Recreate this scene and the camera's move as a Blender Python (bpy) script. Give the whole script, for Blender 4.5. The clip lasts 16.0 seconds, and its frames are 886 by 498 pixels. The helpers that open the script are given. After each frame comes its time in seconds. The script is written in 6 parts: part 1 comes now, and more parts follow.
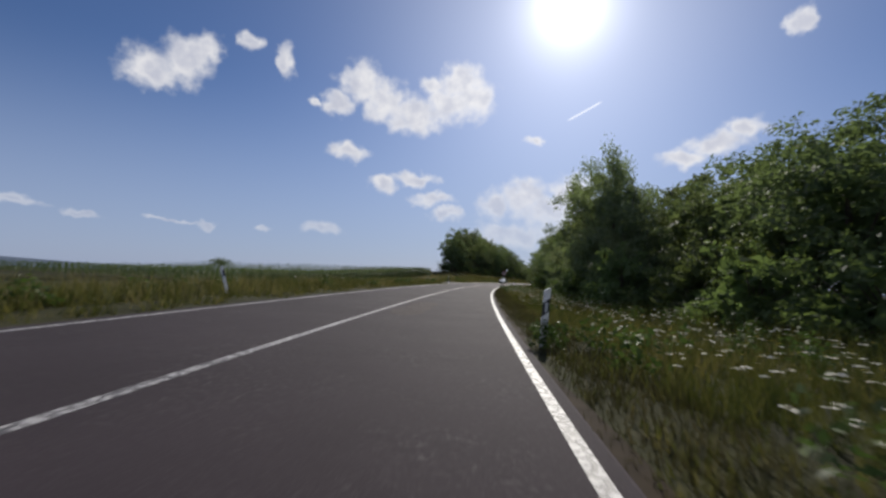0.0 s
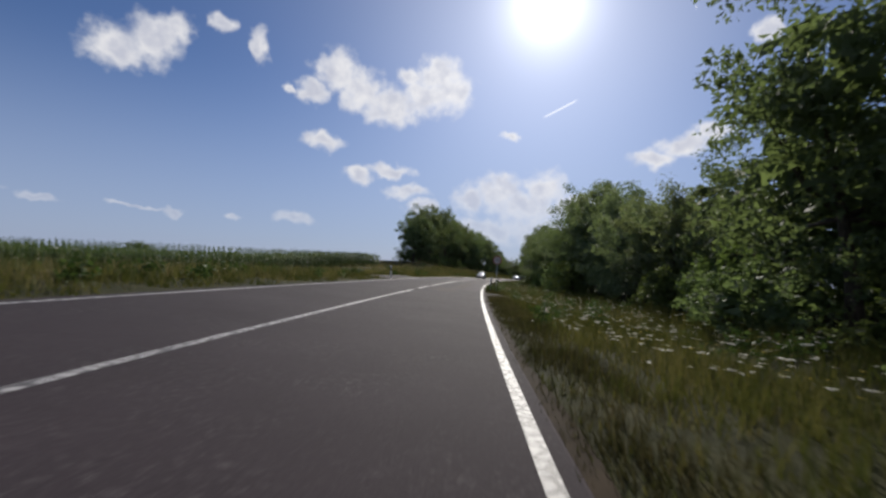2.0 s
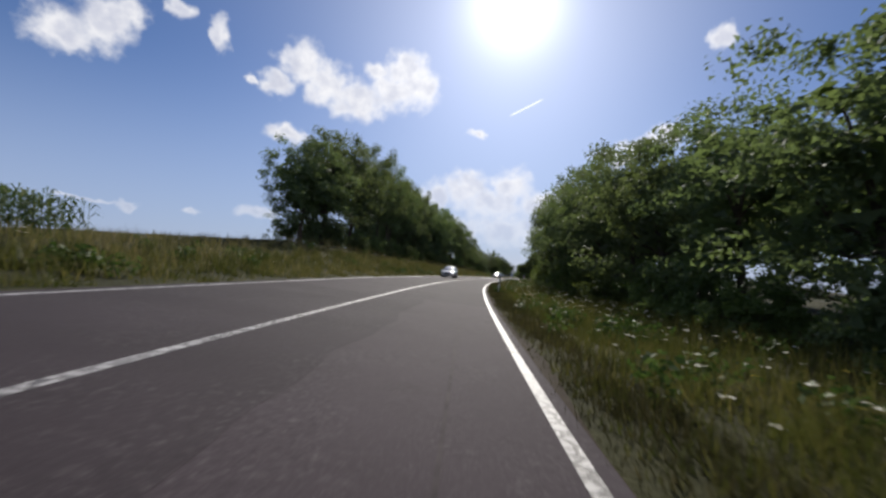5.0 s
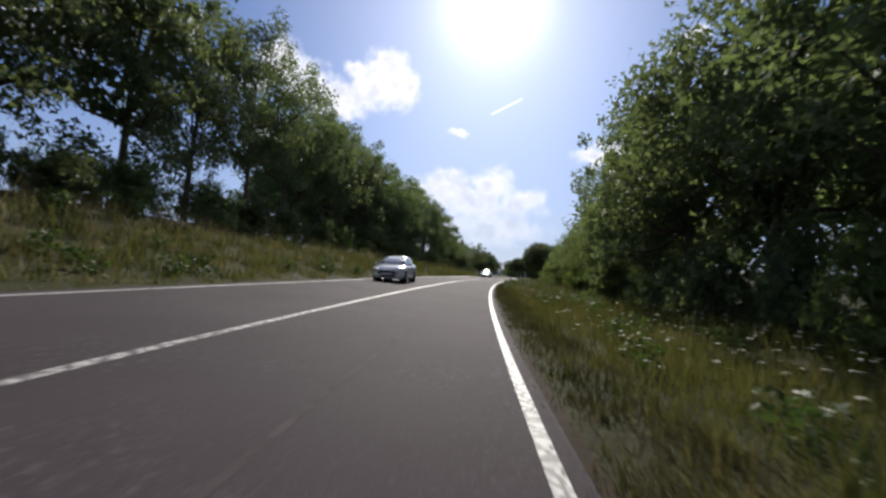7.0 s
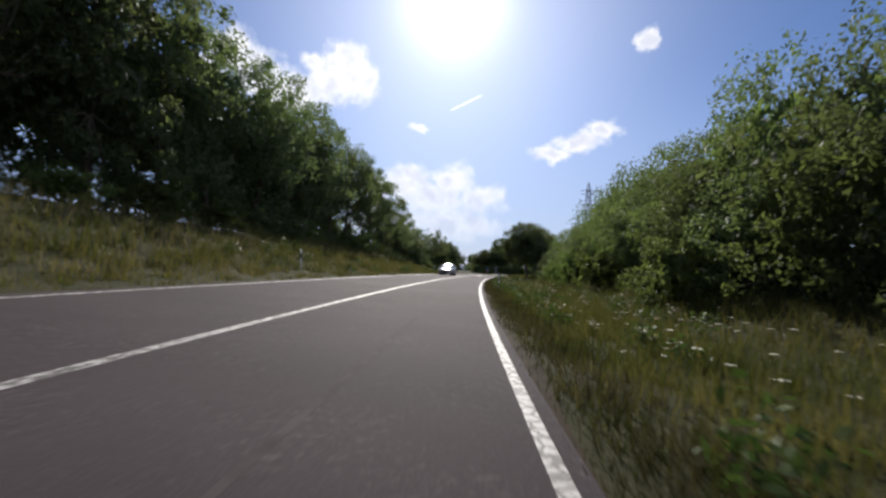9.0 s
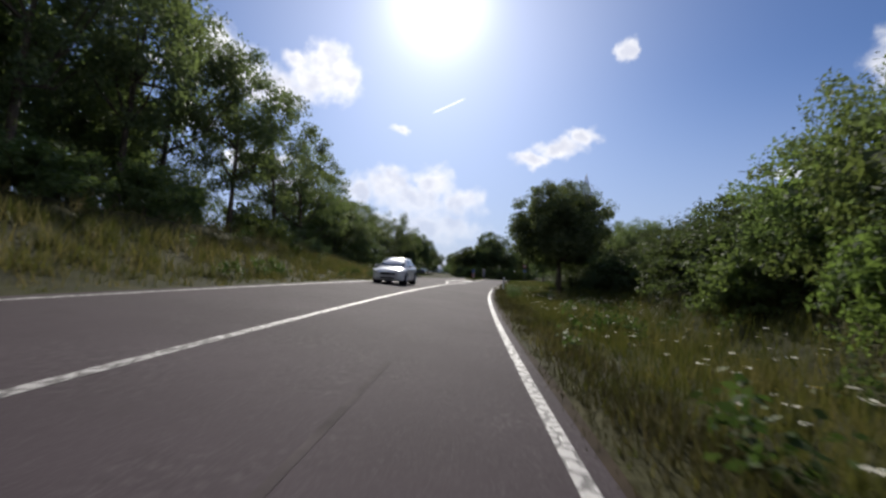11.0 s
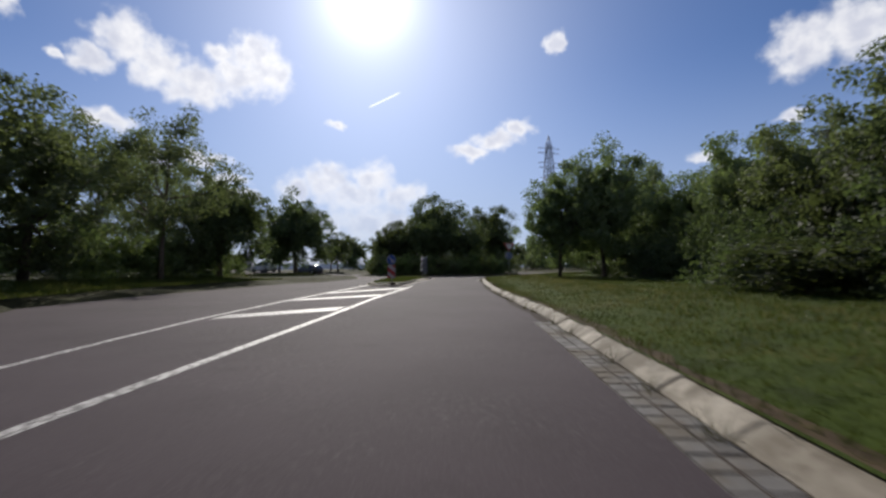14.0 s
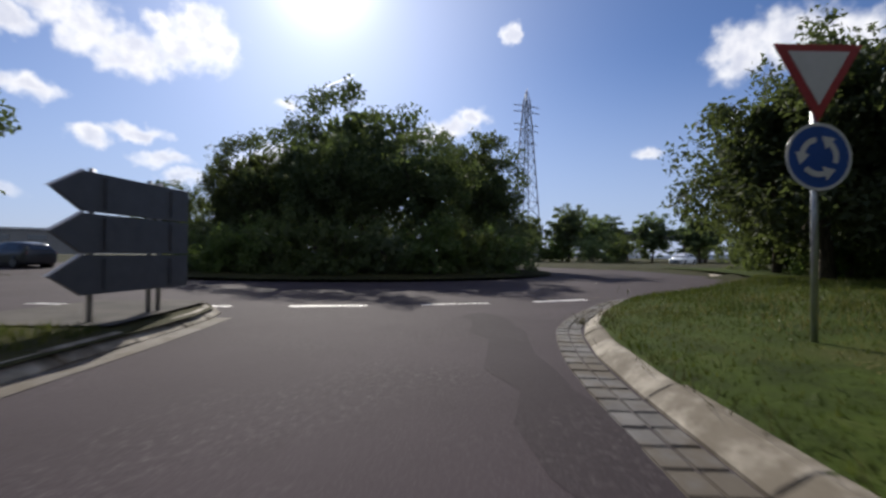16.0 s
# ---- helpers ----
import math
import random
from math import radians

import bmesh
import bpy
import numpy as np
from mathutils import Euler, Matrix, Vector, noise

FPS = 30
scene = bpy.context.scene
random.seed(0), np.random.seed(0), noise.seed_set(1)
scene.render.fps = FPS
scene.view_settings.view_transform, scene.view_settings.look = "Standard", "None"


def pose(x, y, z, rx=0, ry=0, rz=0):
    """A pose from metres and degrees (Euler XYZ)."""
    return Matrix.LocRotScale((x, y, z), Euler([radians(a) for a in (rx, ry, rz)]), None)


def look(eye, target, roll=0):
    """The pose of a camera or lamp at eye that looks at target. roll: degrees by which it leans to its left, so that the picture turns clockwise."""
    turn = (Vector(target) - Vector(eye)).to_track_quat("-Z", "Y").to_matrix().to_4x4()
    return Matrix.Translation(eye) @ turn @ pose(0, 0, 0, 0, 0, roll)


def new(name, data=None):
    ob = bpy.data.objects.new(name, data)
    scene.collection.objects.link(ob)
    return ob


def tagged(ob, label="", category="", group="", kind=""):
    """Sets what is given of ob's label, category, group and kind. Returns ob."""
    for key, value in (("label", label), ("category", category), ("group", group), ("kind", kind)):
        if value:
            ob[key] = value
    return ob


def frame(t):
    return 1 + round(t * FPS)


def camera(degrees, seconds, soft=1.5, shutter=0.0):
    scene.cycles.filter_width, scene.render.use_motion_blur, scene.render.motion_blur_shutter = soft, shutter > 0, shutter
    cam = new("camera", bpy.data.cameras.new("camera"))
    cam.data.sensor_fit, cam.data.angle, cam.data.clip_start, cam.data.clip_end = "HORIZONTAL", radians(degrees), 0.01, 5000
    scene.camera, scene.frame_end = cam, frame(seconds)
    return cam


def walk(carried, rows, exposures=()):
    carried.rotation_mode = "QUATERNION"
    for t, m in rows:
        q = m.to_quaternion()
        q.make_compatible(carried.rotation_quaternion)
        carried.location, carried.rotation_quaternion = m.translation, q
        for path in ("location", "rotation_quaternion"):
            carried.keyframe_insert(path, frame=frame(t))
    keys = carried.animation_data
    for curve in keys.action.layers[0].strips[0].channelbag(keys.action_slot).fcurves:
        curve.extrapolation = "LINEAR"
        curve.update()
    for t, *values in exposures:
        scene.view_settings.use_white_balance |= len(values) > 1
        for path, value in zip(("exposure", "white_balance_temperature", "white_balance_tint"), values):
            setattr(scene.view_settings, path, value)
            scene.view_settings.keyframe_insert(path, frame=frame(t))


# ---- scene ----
# The road's plan: the right edge line as a smooth curve, s metres along it, lat metres to its right.
HEAD_S = [-120, -60, 0, 34, 68, 110, 136, 165, 195, 212, 222, 232, 242, 480]
HEAD_D = [3.1, 0.1, -3.8, -6.4, -8.9, -12.2, -15.3, -18.2, -20.9, -23.4, -26.2, -28.2, -28.8, -28.8]
BANK_S = [-120, 0, 34, 68, 110, 136, 160, 195, 212, 222, 236, 480]
BANK_P = [0.02, 0.02, 0.045, 0.06, 0.075, 0.07, 0.07, 0.06, 0.055, 0.035, 0.0, 0.0]
STEP = 0.5
_s = np.arange(-120, 480, STEP)
_h = np.radians(np.interp(_s, HEAD_S, HEAD_D))
_h = np.convolve(np.pad(_h, 20, mode="edge"), np.ones(41) / 41, mode="valid")
_px = np.concatenate([[0], np.cumsum(-np.sin(_h) * STEP)[:-1]])
_py = np.concatenate([[0], np.cumsum(np.cos(_h) * STEP)[:-1]])
_px += 0.57 - np.interp(0, _s, _px)
_py += -np.interp(0, _s, _py)


def heading(s):
    return np.interp(s, _s, _h)


def bank(s):
    return np.interp(s, BANK_S, BANK_P)


# the last metres before the roundabout are drawn out
OUT_S = [237, 245, 253, 260.6, 267.2, 272]
OUT_D = [0, 0.8, 1.8, 3.4, 5.6, 7.4]


def spot(s, lat):
    """World x, y of the place s along the right edge line and lat to its right."""
    return track(s + np.interp(s, OUT_S, OUT_D), lat)


def track(s, lat):
    """The same by true metres along the edge line."""
    a = heading(s)
    return np.interp(s, _s, _px) + lat * np.cos(a), np.interp(s, _s, _py) + lat * np.sin(a)


def road_z(s, lat):
    return -bank(s) * lat


EYE = 1.05
# seconds, metres along the road, metres left of the edge line, yaw, pitch, roll
ROWS = [
    (0.0, 0.0, 0.70, -0.08, 3.74, 2.14),
    (0.5, 8.5, 0.70, -2.65, 3.06, 1.90),
    (1.0, 17.0, 0.76, -2.93, 2.63, 1.86),
    (1.5, 25.5, 0.69, -2.74, 2.90, 3.84),
    (2.0, 34.0, 0.48, -3.35, 3.05, 3.18),
    (2.5, 42.5, 0.35, -4.83, 3.01, 3.91),
    (3.0, 51.0, 0.26, -4.80, 2.82, 4.84),
    (3.5, 59.5, 0.48, -4.24, 2.89, 2.91),
    (4.0, 68.0, 0.87, -5.75, 2.98, 3.50),
    (5.2, 88.4, 0.65, -7.83, 2.80, 3.04),
    (6.5, 110.5, 0.49, -9.81, 2.67, 2.81),
    (7.0, 119.0, 0.48, -9.75, 2.81, 2.55),
    (7.5, 127.5, 0.51, -11.39, 2.94, 1.60),
    (8.0, 136.0, 0.53, -12.74, 2.96, 1.34),
    (8.5, 144.5, 0.52, -13.01, 2.74, 0.81),
    (9.0, 153.0, 0.53, -14.69, 2.47, 1.98),
    (10.2, 173.4, 0.61, -16.38, 2.68, 2.50),
    (11.5, 195.5, 0.70, -17.90, 2.90, 2.91),
    (12.0, 204.0, 0.75, -20.36, 2.42, 1.19),
    (12.5, 212.0, 0.71, -21.22, 2.40, 2.58),
    (13.0, 219.6, 0.77, -23.05, 2.36, 0.10),
    (13.5, 227.0, 0.82, -24.10, 2.34, 0.00),
    (14.0, 235.0, 1.35, -24.20, 2.30, -0.50),
    (14.5, 246.4, 2.25, -26.95, 2.15, 2.80),
    (15.0, 256.1, 2.37, -25.91, 1.67, 6.70),
    (15.2, 259.9, 2.41, -24.70, 1.35, 5.86),
    (15.5, 265.57, 2.55, -24.50, 1.33, 3.60),
    (15.7, 269.03, 2.56, -25.62, 1.42, 1.20),
    (15.8, 270.5, 2.57, -26.61, 1.22, 0.66),
    (16.0, 273.0, 2.55, -30.09, 0.75, 0.51),
]


def rig(s, off, yaw, pitch, roll):
    x, y = track(s, -off)
    eye = Vector((x, y, road_z(s, -off) + EYE))
    a, p = radians(yaw), radians(pitch)
    ahead = Vector((-math.sin(a) * math.cos(p), math.cos(a) * math.cos(p), math.sin(p)))
    return look(eye, eye + ahead, roll)


cam = camera(88.0, 16.0, soft=2.6, shutter=0.12)
walk(cam, [(t, rig(*row)) for t, *row in ROWS], exposures=[(0.0, 0.10), (4.0, 0.16), (6.4, 0.55), (9.0, 0.55), (12.0, 0.40), (14.5, 0.35), (15.4, 0.40), (16.0, 0.52)])

# ---- light ----
SUN_AZ, SUN_EL = radians(15.0), radians(31.2)
SUN_DIR = Vector((math.sin(SUN_AZ) * math.cos(SUN_EL), math.cos(SUN_AZ) * math.cos(SUN_EL), math.sin(SUN_EL)))
sun = new("sun", bpy.data.lights.new("sun", "SUN"))
sun.data.energy, sun.data.angle, sun.data.color = 3.9, radians(0.6), (1.0, 0.95, 0.86)
sun.matrix_world = look((0, 0, 60), Vector((0, 0, 60)) - SUN_DIR)


class Nodes:
    """Short hand for a node tree."""

    def __init__(self, tree):
        self.tree = tree

    def add(self, kind, **inputs):
        node = self.tree.nodes.new(kind)
        return node

    def link(self, a, b):
        self.tree.links.new(a, b)

    def put(self, socket, value):
        if isinstance(value, bpy.types.NodeSocket):
            self.tree.links.new(value, socket)
        else:
            socket.default_value = value

    def math(self, op, a, b=0.0, c=0.0, clamp=False):
        n = self.tree.nodes.new("ShaderNodeMath")
        n.operation, n.use_clamp = op, clamp
        for i, v in enumerate((a, b, c)):
            self.put(n.inputs[i], v)
        return n.outputs[0]

    def vec(self, op, a, b=(0, 0, 0), out=0):
        n = self.tree.nodes.new("ShaderNodeVectorMath")
        n.operation = op
        self.put(n.inputs[0], a)
        self.put(n.inputs[1], b)
        return n.outputs[out]

    def scale(self, a, f):
        n = self.tree.nodes.new("ShaderNodeVectorMath")
        n.operation = "SCALE"
        self.put(n.inputs[0], a)
        self.put(n.inputs["Scale"], f)
        return n.outputs[0]

    def noise(self, where, size, detail=3.0, rough=0.55, out=0, distort=0.0):
        n = self.tree.nodes.new("ShaderNodeTexNoise")
        if where is not None:
            self.put(n.inputs["Vector"], where)
        n.inputs["Scale"].default_value, n.inputs["Detail"].default_value = size, detail
        n.inputs["Roughness"].default_value, n.inputs["Distortion"].default_value = rough, distort
        return n.outputs[out]

    def ramp(self, fac, *stops):
        n = self.tree.nodes.new("ShaderNodeValToRGB")
        self.put(n.inputs[0], fac)
        el = n.color_ramp.elements
        while len(el) < len(stops):
            el.new(0.5)
        for e, (p, c) in zip(el, stops):
            e.position = p
            e.color = (*c, 1) if len(c) == 3 else c
        return n.outputs[0]

    def mix(self, fac, a, b, kind="MIX"):
        n = self.tree.nodes.new("ShaderNodeMix")
        n.data_type, n.blend_type = "RGBA", kind
        self.put(n.inputs[0], fac)
        for sock, v in ((n.inputs[6], a), (n.inputs[7], b)):
            self.put(sock, (*v, 1) if isinstance(v, tuple) and len(v) == 3 else v)
        return n.outputs[2]

    def band(self, v, lo, hi, a=0.0, b=1.0):
        n = self.tree.nodes.new("ShaderNodeMapRange")
        n.interpolation_type = "SMOOTHSTEP"
        self.put(n.inputs[0], v)
        for i, x in enumerate((lo, hi, a, b)):
            n.inputs[1 + i].default_value = x
        return n.outputs[0]


# clouds of the sky: azimuth, elevation, half width, half height, all in degrees
CLOUDS = [
    (-11.0, 22.9, 2.9, 2.7),
    (-8.0, 21.2, 3.3, 2.7),
    (-13.8, 20.3, 2.3, 1.5),
    (-4.2, 19.6, 4.8, 2.4),
    (0.1, 21.4, 3.5, 2.9),
    (1.7, 23.6, 3.2, 2.5),
    (3.5, 22.0, 2.9, 2.7),
    (-1.9, 23.3, 1.5, 1.3),
    (-33.8, 20.4, 3.3, 2.3),
    (-30.4, 22.0, 3.0, 2.7),
    (-28.6, 23.6, 2.1, 1.9),
    (-24.0, 25.2, 1.6, 1.0),
    (-20.1, 23.9, 1.2, 1.9),
    (-16.4, 20.0, 1.0, 0.6),
    (-7.7, 11.4, 1.9, 1.1),
    (-1.6, 9.9, 3.0, 1.0),
    (0.5, 8.2, 2.6, 0.8),
    (6.5, 9.4, 2.6, 2.2),
    (10.0, 10.2, 3.4, 3.0),
    (13.4, 8.6, 4.4, 2.6),
    (15.6, 10.8, 3.0, 2.5),
    (19.0, 8.8, 3.6, 2.2),
    (8.0, 5.6, 6.0, 1.8),
    (16.0, 5.6, 7.0, 2.2),
    (11.0, 16.9, 1.5, 0.7),
    (27.6, 14.2, 2.6, 1.3),
    (30.8, 15.4, 2.9, 1.5),
    (33.6, 16.7, 2.2, 1.4),
    (38.4, 25.8, 1.3, 1.3),
    (63.0, 20.6, 3.2, 3.2),
    (67.0, 21.0, 4.2, 3.2),
    (71.5, 20.0, 4.0, 2.8),
    (61.8, 14.6, 1.6, 0.7),
    (54.0, 11.5, 2.0, 0.8),
    (-12.0, 15.0, 3.0, 1.1),
    (-4.0, 12.2, 3.4, 0.9),
    (-43.2, 5.7, 2.6, 0.6),
    (-38.5, 5.2, 1.6, 0.5),
    (-30.5, 5.2, 3.0, 0.3),
    (-27.5, 5.0, 1.0, 0.5),
    (-21.5, 4.9, 1.4, 0.4),
    (-15.0, 5.6, 2.6, 0.9),
]
world = bpy.data.worlds.new("sky")
scene.world = world
world.use_nodes = True
w = Nodes(world.node_tree)
world.node_tree.nodes.clear()
sky = w.add("ShaderNodeTexSky")
sky.sky_type, sky.sun_disc = "NISHITA", False
sky.sun_elevation, sky.sun_rotation = SUN_EL, SUN_AZ
sky.air_density, sky.dust_density, sky.ozone_density = 1.0, 0.5, 3.0
way = w.vec("NORMALIZE", w.add("ShaderNodeTexCoord").outputs["Generated"])
xyz = w.add("ShaderNodeSeparateXYZ")
w.link(way, xyz.inputs[0])
az = w.math("MULTIPLY", w.math("ARCTAN2", xyz.outputs[0], xyz.outputs[1]), 180 / math.pi)
el = w.math("MULTIPLY", w.math("ARCSINE", xyz.outputs[2]), 180 / math.pi)
flat = w.add("ShaderNodeCombineXYZ")
w.link(az, flat.inputs[0])
w.link(el, flat.inputs[1])
warp = w.vec("SUBTRACT", w.noise(flat.outputs[0], 0.42, 3, 0.5, out=1), (0.5, 0.5, 0.5))
bent = w.vec("ADD", flat.outputs[0], w.vec("MULTIPLY", warp, (3.4, 2.6, 0)))
field = None
for a, e, ra, re in CLOUDS:
    d = w.vec("LENGTH", w.vec("MULTIPLY", w.vec("SUBTRACT", bent, (a, e, 0)), (1.08 / ra, 1.08 / re, 0)), out=1)
    if field is None:
        field = d
    else:
        n = w.add("ShaderNodeMath")
        n.operation = "SMOOTH_MIN"
        w.link(field, n.inputs[0])
        w.link(d, n.inputs[1])
        n.inputs[2].default_value = 0.25
        field = n.outputs[0]
puff = w.noise(flat.outputs[0], 0.7, 4, 0.48)
field = w.math("ADD", field, w.math("MULTIPLY", w.math("SUBTRACT", puff, 0.5), 0.95))
wisp = w.noise(bent, 0.5, 5, 0.62)
mask = w.band(w.math("ADD", field, w.math("MULTIPLY", w.math("SUBTRACT", wisp, 0.5), 0.35)), 1.24, 0.34)
thick = w.band(field, 0.9, 0.1)
# scattered sunlit clouds added over the unseen rest of the sky, for fill light
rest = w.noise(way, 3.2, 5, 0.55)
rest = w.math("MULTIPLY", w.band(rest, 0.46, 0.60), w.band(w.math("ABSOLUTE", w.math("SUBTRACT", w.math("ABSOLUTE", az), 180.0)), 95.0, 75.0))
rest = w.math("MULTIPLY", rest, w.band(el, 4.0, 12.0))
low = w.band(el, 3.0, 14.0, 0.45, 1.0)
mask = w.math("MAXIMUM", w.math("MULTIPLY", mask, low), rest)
shade = w.noise(w.vec("ADD", flat.outputs[0], (0.35, 0.55, 0)), 0.45, 3, 0.5)
grey = w.band(w.math("ADD", w.math("MULTIPLY", shade, 0.9), w.math("MULTIPLY", thick, 0.25)), 0.42, 0.85)
cloud = w.mix(grey, (0.70, 0.70, 0.73), (0.47, 0.49, 0.58))
glow_dot = w.math("MAXIMUM", w.vec("DOT_PRODUCT", way, tuple(SUN_DIR), out=1), 0.0)
halo = w.math("ADD", w.math("MULTIPLY", w.math("POWER", glow_dot, 2400.0), 7.0),
              w.math("ADD", w.math("MULTIPLY", w.math("POWER", glow_dot, 300.0), 0.62), w.math("MULTIPLY", w.math("POWER", glow_dot, 16.0), 0.20)))
SKY_GAIN = 0.046
base = w.vec("MULTIPLY", w.scale(sky.outputs[0], SKY_GAIN), (0.84, 0.99, 1.33))
haze = w.band(el, 24.0, 0.0, 0.0, 0.72)
base = w.mix(haze, base, (0.32, 0.38, 0.55))
trail = w.vec("SUBTRACT", flat.outputs[0], (17.0, 20.2, 0))
tl = w.math("ADD", w.math("MULTIPLY", w.vec("DOT_PRODUCT", trail, (-0.42, 0.905, 0), out=1), 1.0), 0.0)
tu = w.vec("DOT_PRODUCT", trail, (0.905, 0.42, 0), out=1)
streak = w.math("MULTIPLY", w.band(w.math("ABSOLUTE", tl), 0.16, 0.03), w.band(w.math("ABSOLUTE", tu), 2.4, 1.6, 0.0, 0.6))
base = w.mix(streak, base, (0.95, 0.96, 1.0))
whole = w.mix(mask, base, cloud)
whole = w.vec("ADD", whole, w.scale((1.0, 0.98, 0.94), halo))
back = w.add("ShaderNodeBackground")
w.link(whole, back.inputs[0])
back.inputs[1].default_value = 1.0
w.link(back.outputs[0], w.add("ShaderNodeOutputWorld").inputs[0])


# ---- materials ----
def material(name, rough=0.8, metal=0.0, spec=0.3):
    m = bpy.data.materials.new(name)
    m.use_nodes = True
    k = Nodes(m.node_tree)
    b = m.node_tree.nodes["Principled BSDF"]
    b.inputs["Roughness"].default_value, b.inputs["Metallic"].default_value = rough, metal
    b.inputs["Specular IOR Level"].default_value = spec
    return m, k, b


def place(k):
    return k.add("ShaderNodeNewGeometry").outputs["Position"]


def bump(k, b, height, strength=0.3, distance=0.02):
    n = k.add("ShaderNodeBump")
    n.inputs["Strength"].default_value, n.inputs["Distance"].default_value = strength, distance
    k.link(height, n.inputs["Height"])
    k.link(n.outputs[0], b.inputs["Normal"])


def plain(name, colour, rough=0.6, metal=0.0, wear=0.25, size=6.0, spec=0.4):
    m, k, b = material(name, rough, metal, spec)
    at = k.add("ShaderNodeTexCoord").outputs["Object"]
    n = k.noise(at, size, 4, 0.6)
    dark = tuple(c * (1 - wear) for c in colour)
    k.link(k.ramp(n, (0.3, dark), (0.7, colour)), b.inputs["Base Color"])
    return m


def asphalt_material(name="asphalt", f=1.0):
    m, k, b = material(name, 0.88, 0, 0.115)
    at = place(k)
    grain = k.noise(at, 55, 2, 0.7)
    patch = k.noise(at, 0.35, 4, 0.55)
    stain = k.noise(k.vec("MULTIPLY", at, (1, 1, 1)), 1.7, 3, 0.6)
    tone = k.ramp(patch, (0.3, (0.040 * f, 0.0300 * f, 0.0345 * f)), (0.7, (0.057 * f, 0.0435 * f, 0.050 * f)))
    tone = k.mix(k.band(stain, 0.55, 0.75, 0, 0.4), tone, (0.034, 0.026, 0.028))
    chips = k.noise(at, 16, 3, 0.75)
    zone = k.band(k.noise(at, 0.6, 3, 0.6), 0.42, 0.62)
    tone = k.mix(k.math("MULTIPLY", k.band(chips, 0.52, 0.68), k.math("MULTIPLY", zone, 0.55)), tone, (0.024, 0.020, 0.021))
    tone = k.mix(k.math("MULTIPLY", k.band(chips, 0.46, 0.34), k.math("MULTIPLY", zone, 0.5)), tone, (0.115, 0.10, 0.10))
    tone = k.mix(k.band(grain, 0.5, 0.75, 0, 0.5), tone, (0.12 * f, 0.105 * f, 0.11 * f))
    k.link(tone, b.inputs["Base Color"])
    bump(k, b, grain, 0.35, 0.01)
    return m


def paint_material(name="road_paint", gain=1.0):
    m, k, b = material(name, 0.6, 0, 0.4)
    at = place(k)
    v = k.add("ShaderNodeTexVoronoi")
    v.feature = "DISTANCE_TO_EDGE"
    v.inputs["Scale"].default_value = 7.0
    k.put(v.inputs["Vector"], k.vec("ADD", at, k.scale(k.noise(at, 6, 3, 0.6, out=1), 0.12)))
    crack = k.band(v.outputs[0], 0.06, 0.15)
    part_cracked = k.band(k.noise(at, 0.12, 2), 0.34, 0.48)
    crack = k.math("MAXIMUM", crack, k.math("SUBTRACT", 1.0, part_cracked))
    worn = k.band(k.noise(at, 14, 4, 0.7), 0.30, 0.46)
    f = k.math("MULTIPLY", crack, worn)
    paint = k.ramp(k.noise(at, 3, 3), (0.3, (0.33 * gain, 0.31 * gain, 0.30 * gain)), (0.7, (0.46 * gain, 0.44 * gain, 0.42 * gain)))
    k.link(k.mix(f, (0.075, 0.068, 0.065), paint), b.inputs["Base Color"])
    bump(k, b, f, 0.4, 0.01)
    return m


def ground_material():
    m, k, b = material("meadow_ground", 0.95, 0, 0.1)
    at = place(k)
    big = k.noise(at, 0.06, 4, 0.6)
    mid = k.noise(at, 0.9, 4, 0.6)
    fine = k.noise(at, 9.0, 3, 0.7)
    tone = k.ramp(mid, (0.25, (0.018, 0.018, 0.008)), (0.55, (0.034, 0.035, 0.012)), (0.8, (0.060, 0.052, 0.022)))
    tone = k.mix(k.band(big, 0.45, 0.65, 0, 0.45), tone, (0.062, 0.054, 0.022))
    tone = k.mix(k.band(fine, 0.5, 0.75, 0, 0.45), tone, (0.028, 0.024, 0.014))
    k.link(tone, b.inputs["Base Color"])
    bump(k, b, fine, 0.7, 0.08)
    return m


def leaf_material(name, dark, light, shine=0.14, through_light=0.47):
    m, k, b = material(name, 0.62, 0, shine)
    geo = k.add("ShaderNodeNewGeometry")
    r = geo.outputs["Random Per Island"]
    info = k.add("ShaderNodeObjectInfo").outputs["Random"]
    mid = tuple((a + c) / 2 for a, c in zip(dark, light))
    tone = k.ramp(r, (0.0, mid), (0.75, light), (1.0, tuple(c * 1.15 for c in light)))
    hue = k.add("ShaderNodeHueSaturation")
    k.link(tone, hue.inputs["Color"])
    k.link(k.band(info, 0, 1, 0.485, 0.515), hue.inputs["Hue"])
    k.link(k.band(info, 0, 1, 0.8, 1.2), hue.inputs["Value"])
    k.link(hue.outputs[0], b.inputs["Base Color"])
    t = k.add("ShaderNodeBsdfTranslucent")
    k.link(k.vec("MULTIPLY", hue.outputs[0], (1.55, 1.6, 0.85)), t.inputs[0])
    s = k.add("ShaderNodeMixShader")
    s.inputs[0].default_value = through_light
    k.link(b.outputs[0], s.inputs[1])
    k.link(t.outputs[0], s.inputs[2])
    k.link(s.outputs[0], m.node_tree.nodes["Material Output"].inputs[0])
    return m


